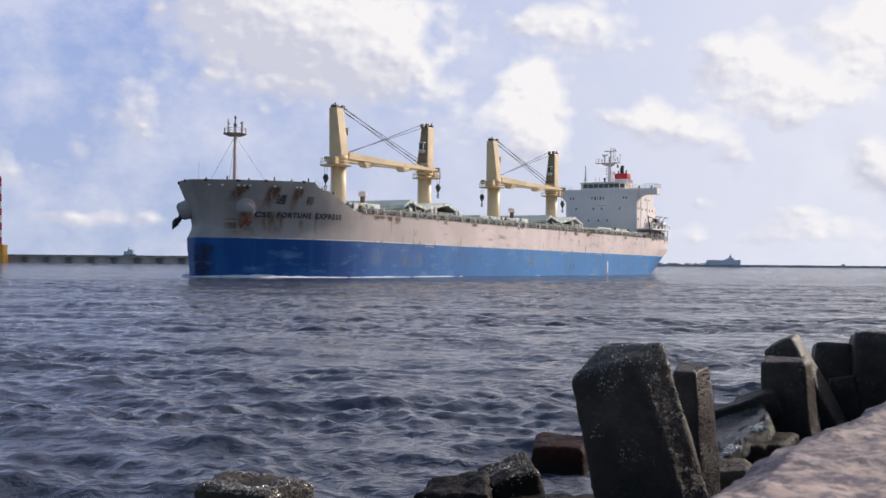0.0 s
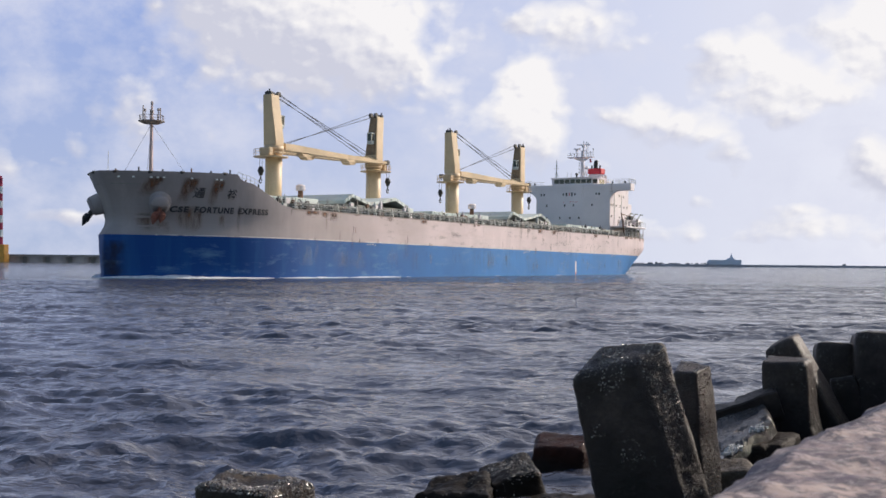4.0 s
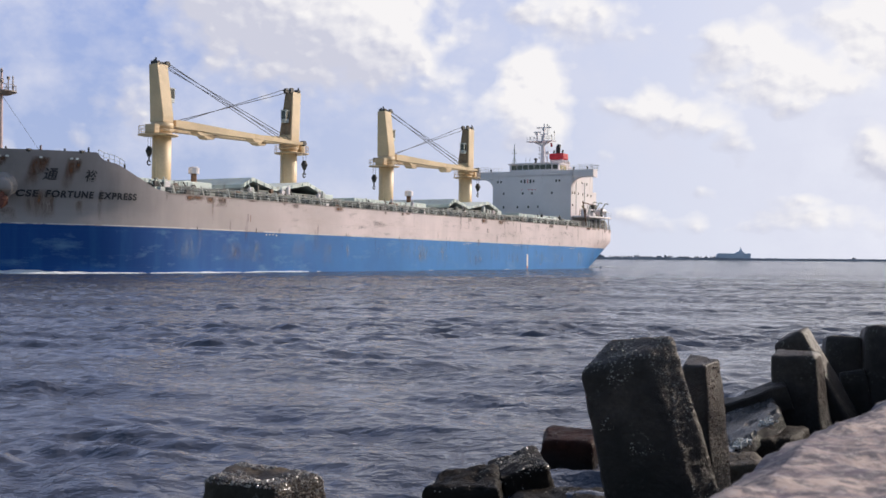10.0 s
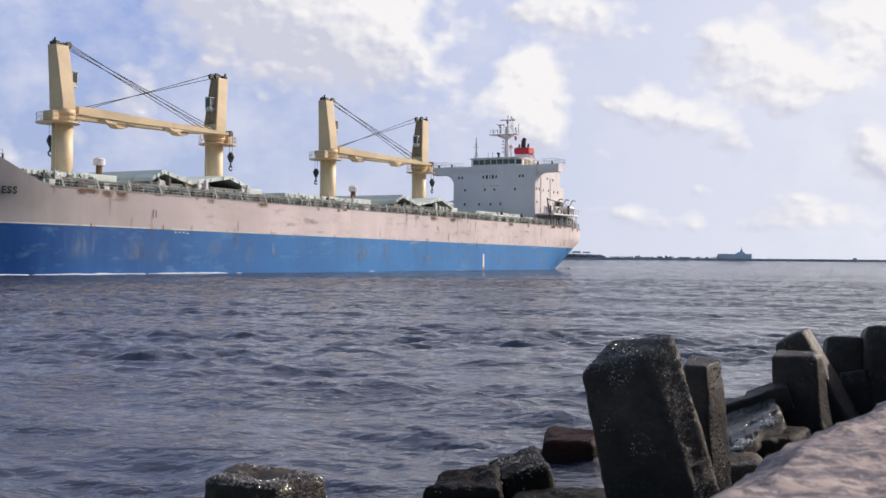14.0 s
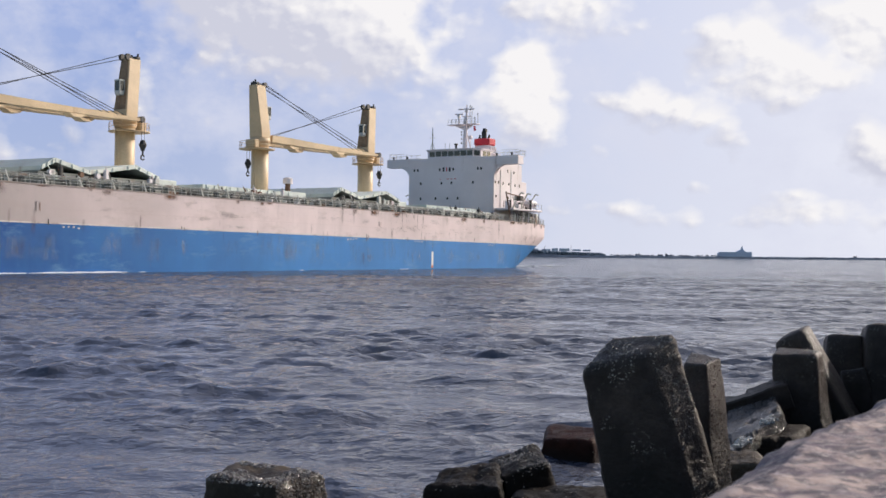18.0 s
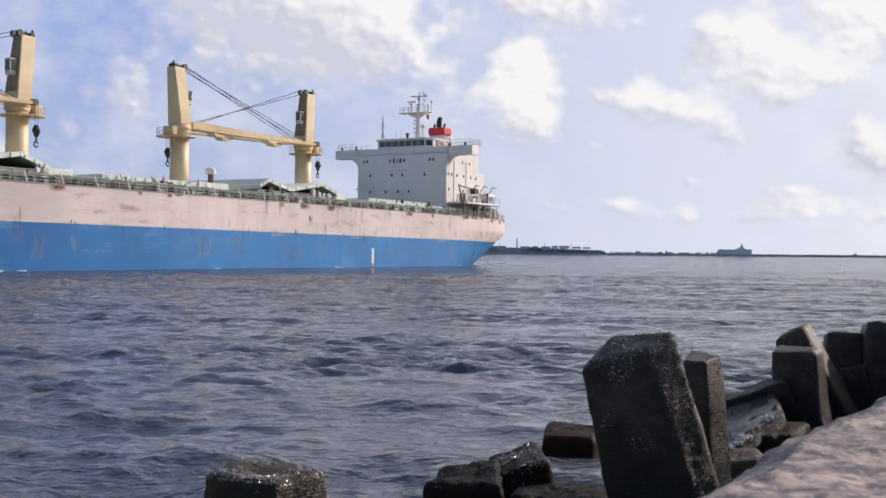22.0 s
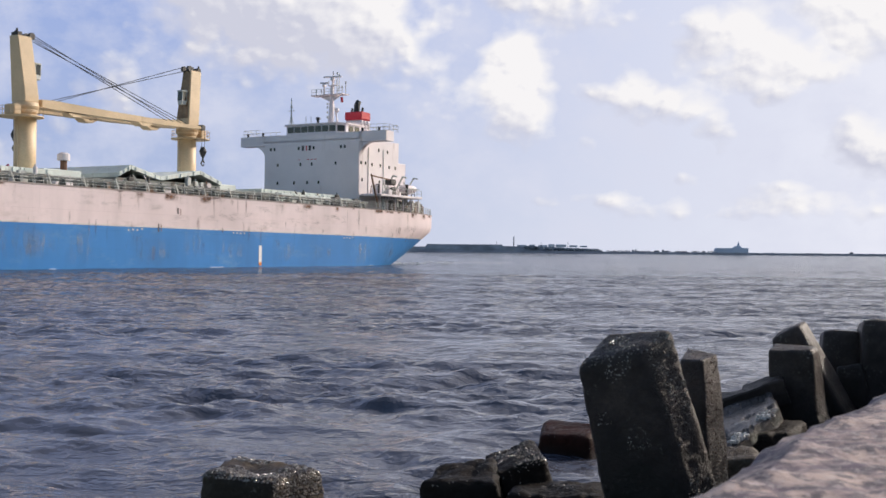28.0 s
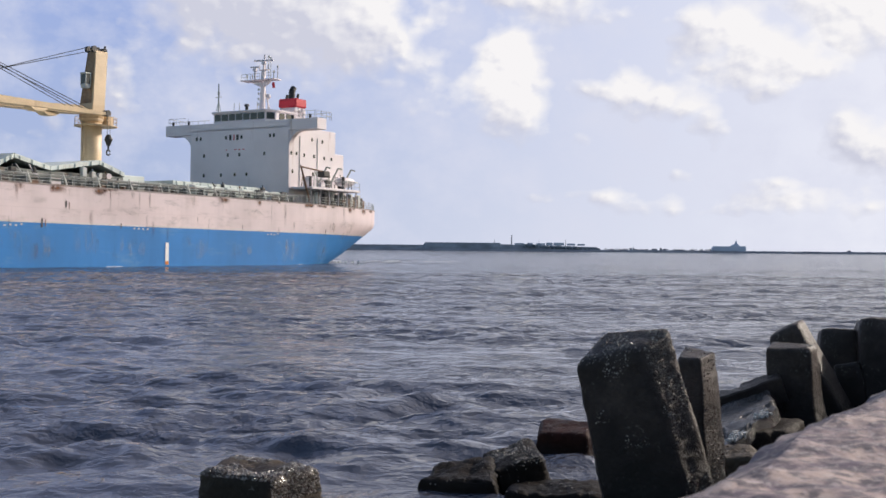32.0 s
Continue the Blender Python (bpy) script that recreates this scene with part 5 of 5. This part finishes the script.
def crusted(name, mt, bm, label, category, group, seed, barnacles, size=0.012):
    """Turn a worn block's mesh into a thing, with a crust of barnacles on its top and its sunward side."""
    for f in bm.faces:
        f.smooth = True
    off = Vector((seed * 7.1, seed * 3.3, seed * 1.7))
    rng = random.Random(seed)
    bm.normal_update()
    faces = [f for f in bm.faces if (f.normal.x > 0.35 or f.normal.z > 0.45) and f.calc_center_median().z > SEA + 0.1 or f.normal.y < -0.2 and f.calc_center_median().z > 0.7]
    verts, polys = [], []
    for f in rng.choices(faces, [f.calc_area() for f in faces], k=barnacles) if faces else ():
        p0, p1, p2 = (v.co for v in f.verts[:3])
        s, t = sorted((rng.random(), rng.random()))
        c, n = p0 * s + p1 * (t - s) + p2 * (1 - t), f.normal
        if noise.noise(c * 3.1 + off) < (-0.15 if n.x > 0.35 or n.z > 0.45 else 0.55):
            continue
        r = rng.uniform(0.003, size) * rng.uniform(0.6, 1)
        u = n.orthogonal().normalized()
        w, k = n.cross(u), len(verts)
        for q, up in ((1.0, -0.1), (0.5, 0.8)):
            for i in range(5):
                a = i * 1.2566 + r * 900
                verts.append(c + (u * math.cos(a) + w * math.sin(a)) * r * q + n * r * up)
        polys += [(k + i, k + (i + 1) % 5, k + 5 + (i + 1) % 5, k + 5 + i) for i in range(5)] + [tuple(k + 5 + i for i in range(5))]
    ob = part(name, bm, mt)
    me = bpy.data.meshes.new("barnacle_crust")
    me.from_pydata(verts, [], polys)
    me.materials.append(M_BARNACLE)
    crust = new("barnacle_crust", me)
    crust.parent = ob
    tagged(crust, "pale crust of small barnacles", kind="stuff")
    return tagged(ob, label, category, group)


def worn(name, mt, corners, label, category, bevel=0.07, rough=0.02, seed=0, group="", barnacles=0, size=0.012, fine=0.045):
    """A worn precast block or broken lump: four lower and four upper corners, rounded, pitted and chipped."""
    bm = B()
    vs = [bm.verts.new(c) for c in corners]
    for q in ((3, 2, 1, 0), (4, 5, 6, 7), (0, 1, 5, 4), (1, 2, 6, 5), (2, 3, 7, 6), (3, 0, 4, 7)):
        bm.faces.new([vs[i] for i in q])
    bmesh.ops.recalc_face_normals(bm, faces=bm.faces)
    bmesh.ops.bevel(bm, geom=list(bm.edges), offset=bevel, segments=3, affect="EDGES", profile=0.55)
    for _ in range(6):
        long = [e for e in bm.edges if e.calc_length() > fine]
        if not long:
            break
        bmesh.ops.subdivide_edges(bm, edges=long, cuts=1, use_grid_fill=True)
        bmesh.ops.triangulate(bm, faces=[f for f in bm.faces if len(f.verts) > 4])
    off = Vector((seed * 7.1, seed * 3.3, seed * 1.7))
    bm.normal_update()
    moved = []
    for v in bm.verts:
        big, mid, pit = noise.noise(v.co * 2.4 + off), noise.fractal(v.co * 7.0 + off, 0.9, 2.1, 4), noise.noise(v.co * 21.0 + off)
        k = rough * (1.7 * big + 0.8 * mid + 0.35 * pit)
        if mid > 0.25:
            k -= rough * 1.6 * (mid - 0.25)
        moved.append(v.co + v.normal * k)
    for v, c in zip(bm.verts, moved):
        v.co = c
    return crusted(name, mt, bm, label, category, group, seed, barnacles, size)


def block(name, mt, foot, top, w, turn, label, category, rough=0.028, taper=0.75, bevel=0.14, seed=0, group="", barnacles=0, plumb=False, sag=0.0):
    """One leg of a precast wave-breaker block, or a broken lump: a tapered square shaft with worn edges from foot to top."""
    foot, top = Vector(foot), Vector(top)
    ax = top - foot
    q = (Vector((0, 0, 1)).rotation_difference(ax) if plumb else ax.to_track_quat("Z", "Y")).to_matrix() @ Matrix.Rotation(radians(turn), 3, "Z")
    bm = B()
    bmesh.ops.create_cube(bm, size=1.0)
    for v in bm.verts:
        k = taper if v.co.z > 0 else 1.0
        v.co = Vector((v.co.x * w * k, v.co.y * w * k, (v.co.z + 0.5) * ax.length - (sag * (0.5 - v.co.x) * (0.75 - 0.5 * v.co.y) if v.co.z > 0 else 0)))
    bmesh.ops.bevel(bm, geom=list(bm.edges), offset=bevel * w, segments=2, affect="EDGES", profile=0.6)
    for _ in range(3):
        bmesh.ops.subdivide_edges(bm, edges=[e for e in bm.edges if e.calc_length() > 0.09], cuts=1, use_grid_fill=True)
    bmesh.ops.triangulate(bm, faces=[f for f in bm.faces if len(f.verts) > 4])
    off = Vector((seed * 7.1, seed * 3.3, seed * 1.7))
    bm.normal_update()
    for v in bm.verts:
        k = noise.fractal(v.co * 9.0 + off, 0.8, 2.1, 4) * rough * 0.55 + noise.noise(v.co * 2.2 + off) * rough * 1.8
        edge = noise.noise(v.co * 5.0 + off)
        v.co += v.normal * k
        if edge > 0.3:
            v.co -= v.normal * rough * (edge - 0.3) * 1.3
    for v in bm.verts:
        v.co = foot + q @ v.co
    return crusted(name, mt, bm, label, category, group, seed, barnacles)


BL = "dark wet concrete wave-breaker block with barnacles"
G = "wave-breaker blocks along the shore"
for k, (foot, top, w, turn, taper, extra) in enumerate((
        ((5.38, 15.2, -0.5), (4.47, 15.3, 1.30), 0.56, -36, 0.74, ", leaning"),
        ((5.50, 16.2, -0.5), (5.52, 16.4, 1.20), 0.58, -8, 0.88, ", upright"),
        ((6.02, 15.8, -0.5), (6.02, 16.0, 1.36), 0.86, -12, 0.85, ", tallest"),
        ((5.72, 15.75, -0.5), (5.44, 15.8, 0.80), 0.40, -14, 0.8, ", broken"))):
    block("breakwater_block", M_BLOCK, foot, top, w, turn, BL + extra, "concrete block", rough=0.022, seed=k + 4, taper=taper, group=G, plumb=k == 0, sag=0.03, barnacles=(160, 120, 120, 80)[k])
worn("breakwater_block", M_BLOCK, ((1.42, 9.55, -0.16), (2.06, 9.25, -0.08), (2.4, 9.44, -0.13), (1.58, 9.8, -0.22), (1.08, 9.6, 1.33), (1.59, 9.35, 1.48), (1.89, 9.55, 1.65), (1.39, 9.95, 1.59)),
     BL + ", broad and leaning seaward", "concrete block", 0.075, 0.013, 21, G, 5600)
worn("breakwater_block", M_BLOCK, ((2.19, 10.5, 0.03), (2.35, 10.3, 0.07), (2.61, 10.6, 0.01), (2.37, 10.9, -0.01), (2.12, 10.55, 1.31), (2.29, 10.35, 1.32), (2.5, 10.65, 1.36), (2.28, 10.95, 1.38)),
     BL + ", slender", "concrete block", 0.035, 0.012, 22, G, 1500)
worn("breakwater_block", M_BLOCK, ((4.01, 14.4, -0.04), (4.55, 14.2, -0.07), (4.88, 14.7, -0.08), (4.36, 14.9, -0.05), (3.96, 14.4, 1.09), (4.45, 14.2, 1.1), (4.68, 14.7, 1.11), (4.17, 14.9, 1.15)),
     BL + ", upright", "concrete block", 0.06, 0.014, 23, G, 500)
RK = "dark weedy rock awash at the water's edge"
for k, (mt, corners, label, bevel, rough, crust_count) in enumerate((
        (M_LUMP, ((-2.18, 10.73, -0.5), (-1.45, 10.45, -0.41), (-0.99, 11.1, -0.58), (-1.86, 11.56, -0.56), (-2.15, 10.78, 0.21), (-1.49, 10.55, 0.21), (-1.05, 11.1, 0.22), (-1.92, 11.56, 0.25)),
         "flat-topped barnacled concrete lump awash in the sea", 0.07, 0.026, 5200),
        (M_ROCK, ((0.68, 11.47, -0.36), (1.2, 11.65, -0.37), (1.08, 12.4, -0.33), (0.52, 12.21, -0.29), (0.54, 11.47, 0.15), (1.06, 11.65, 0.24), (0.98, 12.4, 0.28), (0.45, 12.21, 0.18)),
         "dark rock with a barnacled flank at the water's edge", 0.06, 0.03, 1500),
        (M_ROCK, ((-0.3, 11.29, -0.49), (0.69, 11.1, -0.43), (0.68, 11.93, -0.46), (-0.0, 11.84, -0.45), (-0.18, 11.29, 0.1), (0.56, 11.1, 0.09), (0.57, 11.93, 0.21), (-0.02, 11.84, 0.12)), RK, 0.08, 0.04, 150),
        (M_REDROCK, ((1.1, 13.78, -0.36), (1.76, 13.6, -0.35), (1.95, 14.15, -0.36), (1.3, 14.52, -0.43), (1.16, 13.78, 0.14), (1.73, 13.6, 0.13), (1.91, 14.15, 0.2), (1.32, 14.52, 0.2)),
         "reddish-brown weedy rock awash", 0.05, 0.022, 160),
        (M_ROCK, ((0.63, 11.01, -0.3), (1.77, 10.82, -0.3), (1.88, 11.65, -0.22), (0.69, 11.75, -0.26), (0.67, 11.01, 0.01), (1.67, 10.82, 0.01), (1.75, 11.65, 0.01), (0.75, 11.75, -0.06)), RK, 0.06, 0.04, 120),
        (M_LUMP, ((2.6, 11.4, -0.46), (3.15, 11.3, -0.44), (3.4, 12.0, -0.4), (2.83, 12.1, -0.42), (2.67, 11.4, 0.28), (3.05, 11.3, 0.32), (3.2, 12.0, 0.32), (2.89, 12.1, 0.28)), "rounded brown rock among the blocks", 0.09, 0.035, 60),
        (M_ROCK, ((3.2, 12.6, -0.4), (3.84, 12.7, -0.41), (4.24, 13.4, -0.4), (3.51, 13.5, -0.4), (3.25, 12.6, 0.35), (3.74, 12.7, 0.34), (4.13, 13.4, 0.36), (3.77, 13.5, 0.38)), "dark weedy ledge among the blocks", 0.05, 0.035, 60))):
    worn("shore_rock", mt, corners, label, "rock", bevel, rough, k + 31, "", crust_count, 0.017 if k == 0 else 0.012)


def plate(name, mt, corners, thick, label, category, seed=0):
    """A broken slab lying aslant: four top corners, a thickness, chipped edges."""
    p = [Vector(c) for c in corners]
    n = (p[1] - p[0]).cross(p[3] - p[0]).normalized()
    if n.z < 0:
        n.negate()
    nu, nv = 26, 22
    bm = B()
    lay = []
    for low in (0, 1):
        for i in range(nu + 1):
            for j in range(nv + 1):
                u, v = i / nu, j / nv
                q = (p[0].lerp(p[1], u)).lerp(p[3].lerp(p[2], u), v)
                rim = min(u, 1 - u, v, 1 - v)
                k = Vector((seed, 0, 0)) + q * 4
                wob = Vector((noise.noise(k), noise.noise(k + Vector((9, 0, 0))), 0)) * 0.05
                step = 0.035 if noise.noise(q * 2.3 + Vector((seed, 5, 0))) > 0.12 else 0.0
                up = noise.fractal(q * 8 + Vector((0, seed, 0)), 0.9, 2.0, 3) * 0.012 - step - (0.02 if rim == 0 else 0)
                lay.append(bm.verts.new(q + wob + n * (up if not low else -thick)))
    m = (nu + 1) * (nv + 1)
    for i in range(nu):
        for j in range(nv):
            k = i * (nv + 1) + j
            q = (k, k + nv + 1, k + nv + 2, k + 1)
            bm.faces.new([lay[c] for c in q])
            bm.faces.new([lay[c + m] for c in q[::-1]])
    rim = [i * (nv + 1) for i in range(nu)] + [nu * (nv + 1) + j for j in range(nv)] + [i * (nv + 1) + nv for i in range(nu, 0, -1)] + [j for j in range(nv, 0, -1)]
    for a, b in zip(rim, rim[1:] + rim[:1]):
        bm.faces.new((lay[a], lay[b], lay[b + m], lay[a + m]))
    bmesh.ops.recalc_face_normals(bm, faces=bm.faces)
    return tagged(part(name, bm, mt), label, category)


plate("broken_slab", M_SLAB, ((3.02, 12.25, 0.27), (3.70, 13.0, 0.57), (3.98, 14.4, 0.62), (3.22, 14.0, 0.38)), 0.16, "wet glossy slab of broken concrete lying aslant", "slab", 3)
plate("broken_slab", M_BLOCK, ((3.20, 14.1, 0.46), (4.05, 14.1, 0.76), (4.15, 14.45, 0.80), (3.30, 14.5, 0.52)), 0.30, "dark ridge of broken concrete behind a wet slab", "slab", 8)
# pale chips along the slab's seaward edge, standing in for sun glints
crust = B()
rng = random.Random(77)
for k in range(150):
    s = rng.choice((rng.uniform(0.08, 0.3), rng.uniform(0.08, 0.3), rng.uniform(0.66, 0.86)))
    p = Vector((3.02, 12.25, 0.262)).lerp(Vector((3.70, 13.0, 0.562)), s) + Vector((rng.gauss(0.0, 0.03), 0.03 + abs(rng.gauss(0, 0.05)), 0.0))
    r = rng.uniform(0.006, 0.02)
    box(crust, p, (r * 2, r * 1.4, r * 1.6), rz=rng.uniform(0, 180), rx=rng.uniform(-20, 20))
tagged(part("glint_chips", crust, M_GLINT), "pale chips standing in for sun glints on a wet slab's edge", "shells", kind="stuff")

# quay ground behind and beside the camera, under the wall
bm = B()
e0, dv = Vector((0.38, 1.75)), Vector((0.505, 0.863))
sv = Vector((dv.y, -dv.x))
pts = [e0 + dv * u + sv * w for u, w in ((-60, 3.4), (60, 3.4), (60, 60), (-60, 60))]
prism(bm, [(p.x, p.y) for p in pts], -2.0, 1.0, "z")
tagged(part("quay", bm, M_QUAY), "plain concrete quay behind the breakwater wall", "ground", kind="structure")


# ---- distance: breakwaters, beacon tower, low land, far vessels ----
def build_far_left():
    y = 750.0
    bm = B()
    prism(bm, [(0, -1), (0, 4.1), (1.2, 4.1), (1.2, 5.0), (4.5, 5.0), (4.5, -1)], -300, -98, "x")
    # darker than the caissons: the gaps' shade is put into the wall's colour
    wall = part("breakwater_left", bm, M_QUAY)
    wall.matrix_basis = pose(0, y + 1.2, 0)
    tagged(wall, "long grey concrete caisson breakwater across the harbour mouth", "breakwater", kind="structure")
    bm = B()
    bmesh.ops.create_cone(bm, cap_ends=True, segments=20, radius1=5.7, radius2=5.7, depth=4.4, matrix=Matrix.Diagonal((1, 0.5, 1, 1)))
    box(bm, (0, 0, 2.25), (13.6, 6.6, 0.4))
    c = part("caisson", bm, M_FARCON, wall)
    c.matrix_basis = pose(-292, 0, 1.5)
    for i in range(1, 14):
        again(c, pose(-292 + 14.2 * i, 0, 1.5), wall)
    # beacon tower
    tower = new("beacon_tower")
    tower.matrix_basis = pose(-269.0, y - 8, 0)
    tagged(tower, "red and white banded beacon tower on an orange base", "lighthouse")
    bm = B()
    box(bm, (0, 0, 2.0), (9.0, 9, 6.5), bevel=0.3)
    box(bm, (0, 0, 7.0), (8.2, 8.2, 8.0), bevel=0.3)
    part("base", bm, M_YELLOW, tower)
    for i in range(9):
        bm = B()
        z0 = 11 + 4.5 * i
        r0, r1 = 1.9 - 0.08 * i, 1.9 - 0.08 * (i + 1)
        tube(bm, (0, 0, z0), (0, 0, z0 + 4.5), r0, r1, 16)
        part("band", bm, M_TRED if i % 2 == 0 else M_MARK, tower)
    bm = B()
    tube(bm, (0, 0, 51.5), (0, 0, 53.5), 1.5, 0.6, 12)
    part("lantern", bm, M_TRED, tower)
    # workboat beyond the wall
    boat = new("work_boat")
    boat.matrix_basis = pose(-203, 800, 3.3)
    tagged(boat, "small distant workboat beyond the breakwater", "boat")
    bm = B()
    prism(bm, [(-4, -3.6), (3.5, -3.6), (4.5, 2.6), (-4.2, 2.2)], -1.5, 1.5, "y")
    part("hull", bm, M_FARDARK, boat)
    bm = B()
    box(bm, (-0.3, 0, 3.2), (6.0, 2.4, 2.6), bevel=0.1)
    box(bm, (0.6, 0, 5.0), (3.0, 2.0, 1.6), bevel=0.1)
    part("cabin", bm, M_FARWALL, boat)
    bm = B()
    tube(bm, (-0.4, 0, 4), (-0.4, 0, 7.5), 0.2, 0.1, 6)
    tube(bm, (1.6, 0, 2), (2.8, 0, 5.2), 0.2, 0.15, 6)
    part("mast", bm, M_DARK, boat)


build_far_left()


def build_far_right():
    y = 1350.0
    rng = random.Random(21)
    # rubble breakwater, a long low ragged strip
    n, nv = 500, 5
    xs = np.linspace(-160, 700, n)
    co = np.zeros((n, nv, 3))
    for i, x in enumerate(xs):
        h = 2.4 + 0.5 * noise.noise(Vector((x * 0.15, 0, 0))) + 0.4 * noise.noise(Vector((x * 0.6, 3, 0)))
        for j, (dy, k) in enumerate(((-6, -0.6), (-3, 0.5), (0, 1), (4, 1), (9, -0.5))):
            co[i, j] = (x, y + dy, h * k)
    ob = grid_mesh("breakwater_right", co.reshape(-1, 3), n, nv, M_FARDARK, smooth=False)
    tagged(ob, "low dark rubble breakwater far across the water", "breakwater", kind="structure")
    # banked land behind it
    n, nv = 260, 7
    xs = np.linspace(-260, 190, n)
    co = np.zeros((n, nv, 3))
    for i, x in enumerate(xs):
        h = 9.6 if -16 < x < 72 else 6.6 if x <= -16 else 8.0 - 2.6 * max(0, (x - 72) / 118)
        h = h + (0.5 if x > 76 else 0.15) * noise.noise(Vector((x * 0.25, 9, 0))) + (0.5 if x > 76 else 0.1) * noise.noise(Vector((x * 0.9, 4, 0)))
        if x > 184:
            h *= (190 - x) / 6
        for j, (dy, k) in enumerate(((12, -0.5), (18, 0.4), (26, 0.93), (34, 1), (60, 1), (70, 0.4), (76, -0.5))):
            co[i, j] = (x, y + dy, h * k)
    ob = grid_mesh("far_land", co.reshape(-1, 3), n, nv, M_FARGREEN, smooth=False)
    tagged(ob, "low scrub-covered reclaimed land on the far shore", "land", kind="structure")
    # trees along the far shore: a ragged clumped belt
    bm = B()
    for k in range(260):
        x = rng.uniform(96, 186) if k < 150 else rng.uniform(190, 318)
        s = rng.uniform(0.8, 2.0) * (1 if k < 150 else 0.55)
        zb = (6.0 - 3.6 * max(0, (x - 100) / 86) if k < 150 else 2.2) + rng.uniform(0, 1.2)
        bmesh.ops.create_icosphere(bm, subdivisions=1, radius=s, matrix=pose(x, y + 10 + rng.uniform(0, 20), zb, rng.uniform(0, 90), rng.uniform(0, 90)) @ Matrix.Diagonal((1.3, 1, rng.uniform(0.6, 1.1), 1)))
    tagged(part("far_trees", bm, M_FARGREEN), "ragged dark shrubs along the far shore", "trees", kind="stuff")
    # sheds and tanks
    x = 90.0
    while x < 165:
        w, h = rng.uniform(4, 13), rng.uniform(1.2, 3.2)
        shed = new("far_shed")
        shed.matrix_basis = pose(x + w / 2, y + 45, 7.2)
        tagged(shed, "pale distant harbour shed", "building", "sheds on the far shore")
        bm = B()
        box(bm, (0, 0, h / 2), (w, 8, h))
        part("wall", bm, M_FARWALL, shed)
        bm = B()
        prism(bm, [(-w / 2 - 0.3, h), (w / 2 + 0.3, h), (w / 2 - 0.4, h + 0.5), (-w / 2 + 0.4, h + 0.5)], -4.2, 4.2, "y")
        part("roof", bm, M_FARHAZE, shed)
        x += w + rng.uniform(0.3, 5)
    for x, h in ((86, 19.0), (66, 13.5), (118, 13.0), (149, 14.0)):
        bm = B()
        tube(bm, (x, y + 40, 5), (x, y + 40, h), 0.75 if x == 86 else 0.3, 0.55 if x == 86 else 0.2, 8)
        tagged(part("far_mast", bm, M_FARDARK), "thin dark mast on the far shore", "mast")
    for x, w, h in ((219, 2.5, 4.6), (222, 1.2, 5.2), (246, 5, 4.2), (253, 2, 5.0), (258, 3, 4.2), (467, 3, 4.0)):
        bm = B()
        box(bm, (x, y + 3, h / 2), (w, 4, h), bevel=0.2)
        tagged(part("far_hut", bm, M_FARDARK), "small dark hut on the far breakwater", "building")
    # grey vessel moored behind the breakwater
    v = new("far_vessel")
    v.matrix_basis = pose(336, y + 25, 0)
    tagged(v, "distant grey vessel behind the far breakwater, haze blue in its colour", "ship")
    bm = B()
    prism(bm, [(-19, 0), (18, 0), (18.6, 7.2), (-18, 7.2), (-19.4, 5.5)], -5, 5, "y")
    part("hull", bm, M_FARHAZE, v)
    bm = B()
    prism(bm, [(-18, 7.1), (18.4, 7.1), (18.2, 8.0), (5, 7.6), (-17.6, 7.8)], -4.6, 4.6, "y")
    part("deck_house", bm, M_FARHAZE, v)
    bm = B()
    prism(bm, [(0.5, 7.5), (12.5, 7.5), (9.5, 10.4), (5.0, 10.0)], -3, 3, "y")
    part("bridge", bm, M_FARHAZE, v)
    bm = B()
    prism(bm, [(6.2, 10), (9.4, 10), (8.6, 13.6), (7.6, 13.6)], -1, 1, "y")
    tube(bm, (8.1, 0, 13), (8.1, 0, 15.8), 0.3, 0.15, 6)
    part("mast", bm, M_FARHAZE, v)


build_far_right()


# ---- what moves: the ship with its bow wave, the waves, the clouds ----
def motions():
    th, b = radians(31.1214), -114.855
    path = []
    for t in range(0, 33, 2):
        a = 208.35 - (4.2347 * t - 0.00186 * (t - 16) ** 2)
        path.append((t, a * math.sin(th) + b * math.cos(th), a * math.cos(th) - b * math.sin(th)))
    walk(ship, [(t, pose(x, y, 0, 0, -0.5, -121.1214)) for t, x, y in path])
    walk(foam, [(t, pose(x, y, SEA, 0, 0, -121.1214)) for t, x, y in path])
    walk(water, [(t, pose(-0.2 * (t - 16), -1.0 * (t - 16), SEA)) for t in (0, 8, 16, 24, 32)])
    walk(sky_backdrop, [(t, pose(0, 0, 0, 0.022 * (t - 13), 0, 0.042 * (t - 13))) for t in (0, 8, 16, 24, 32)])


motions()
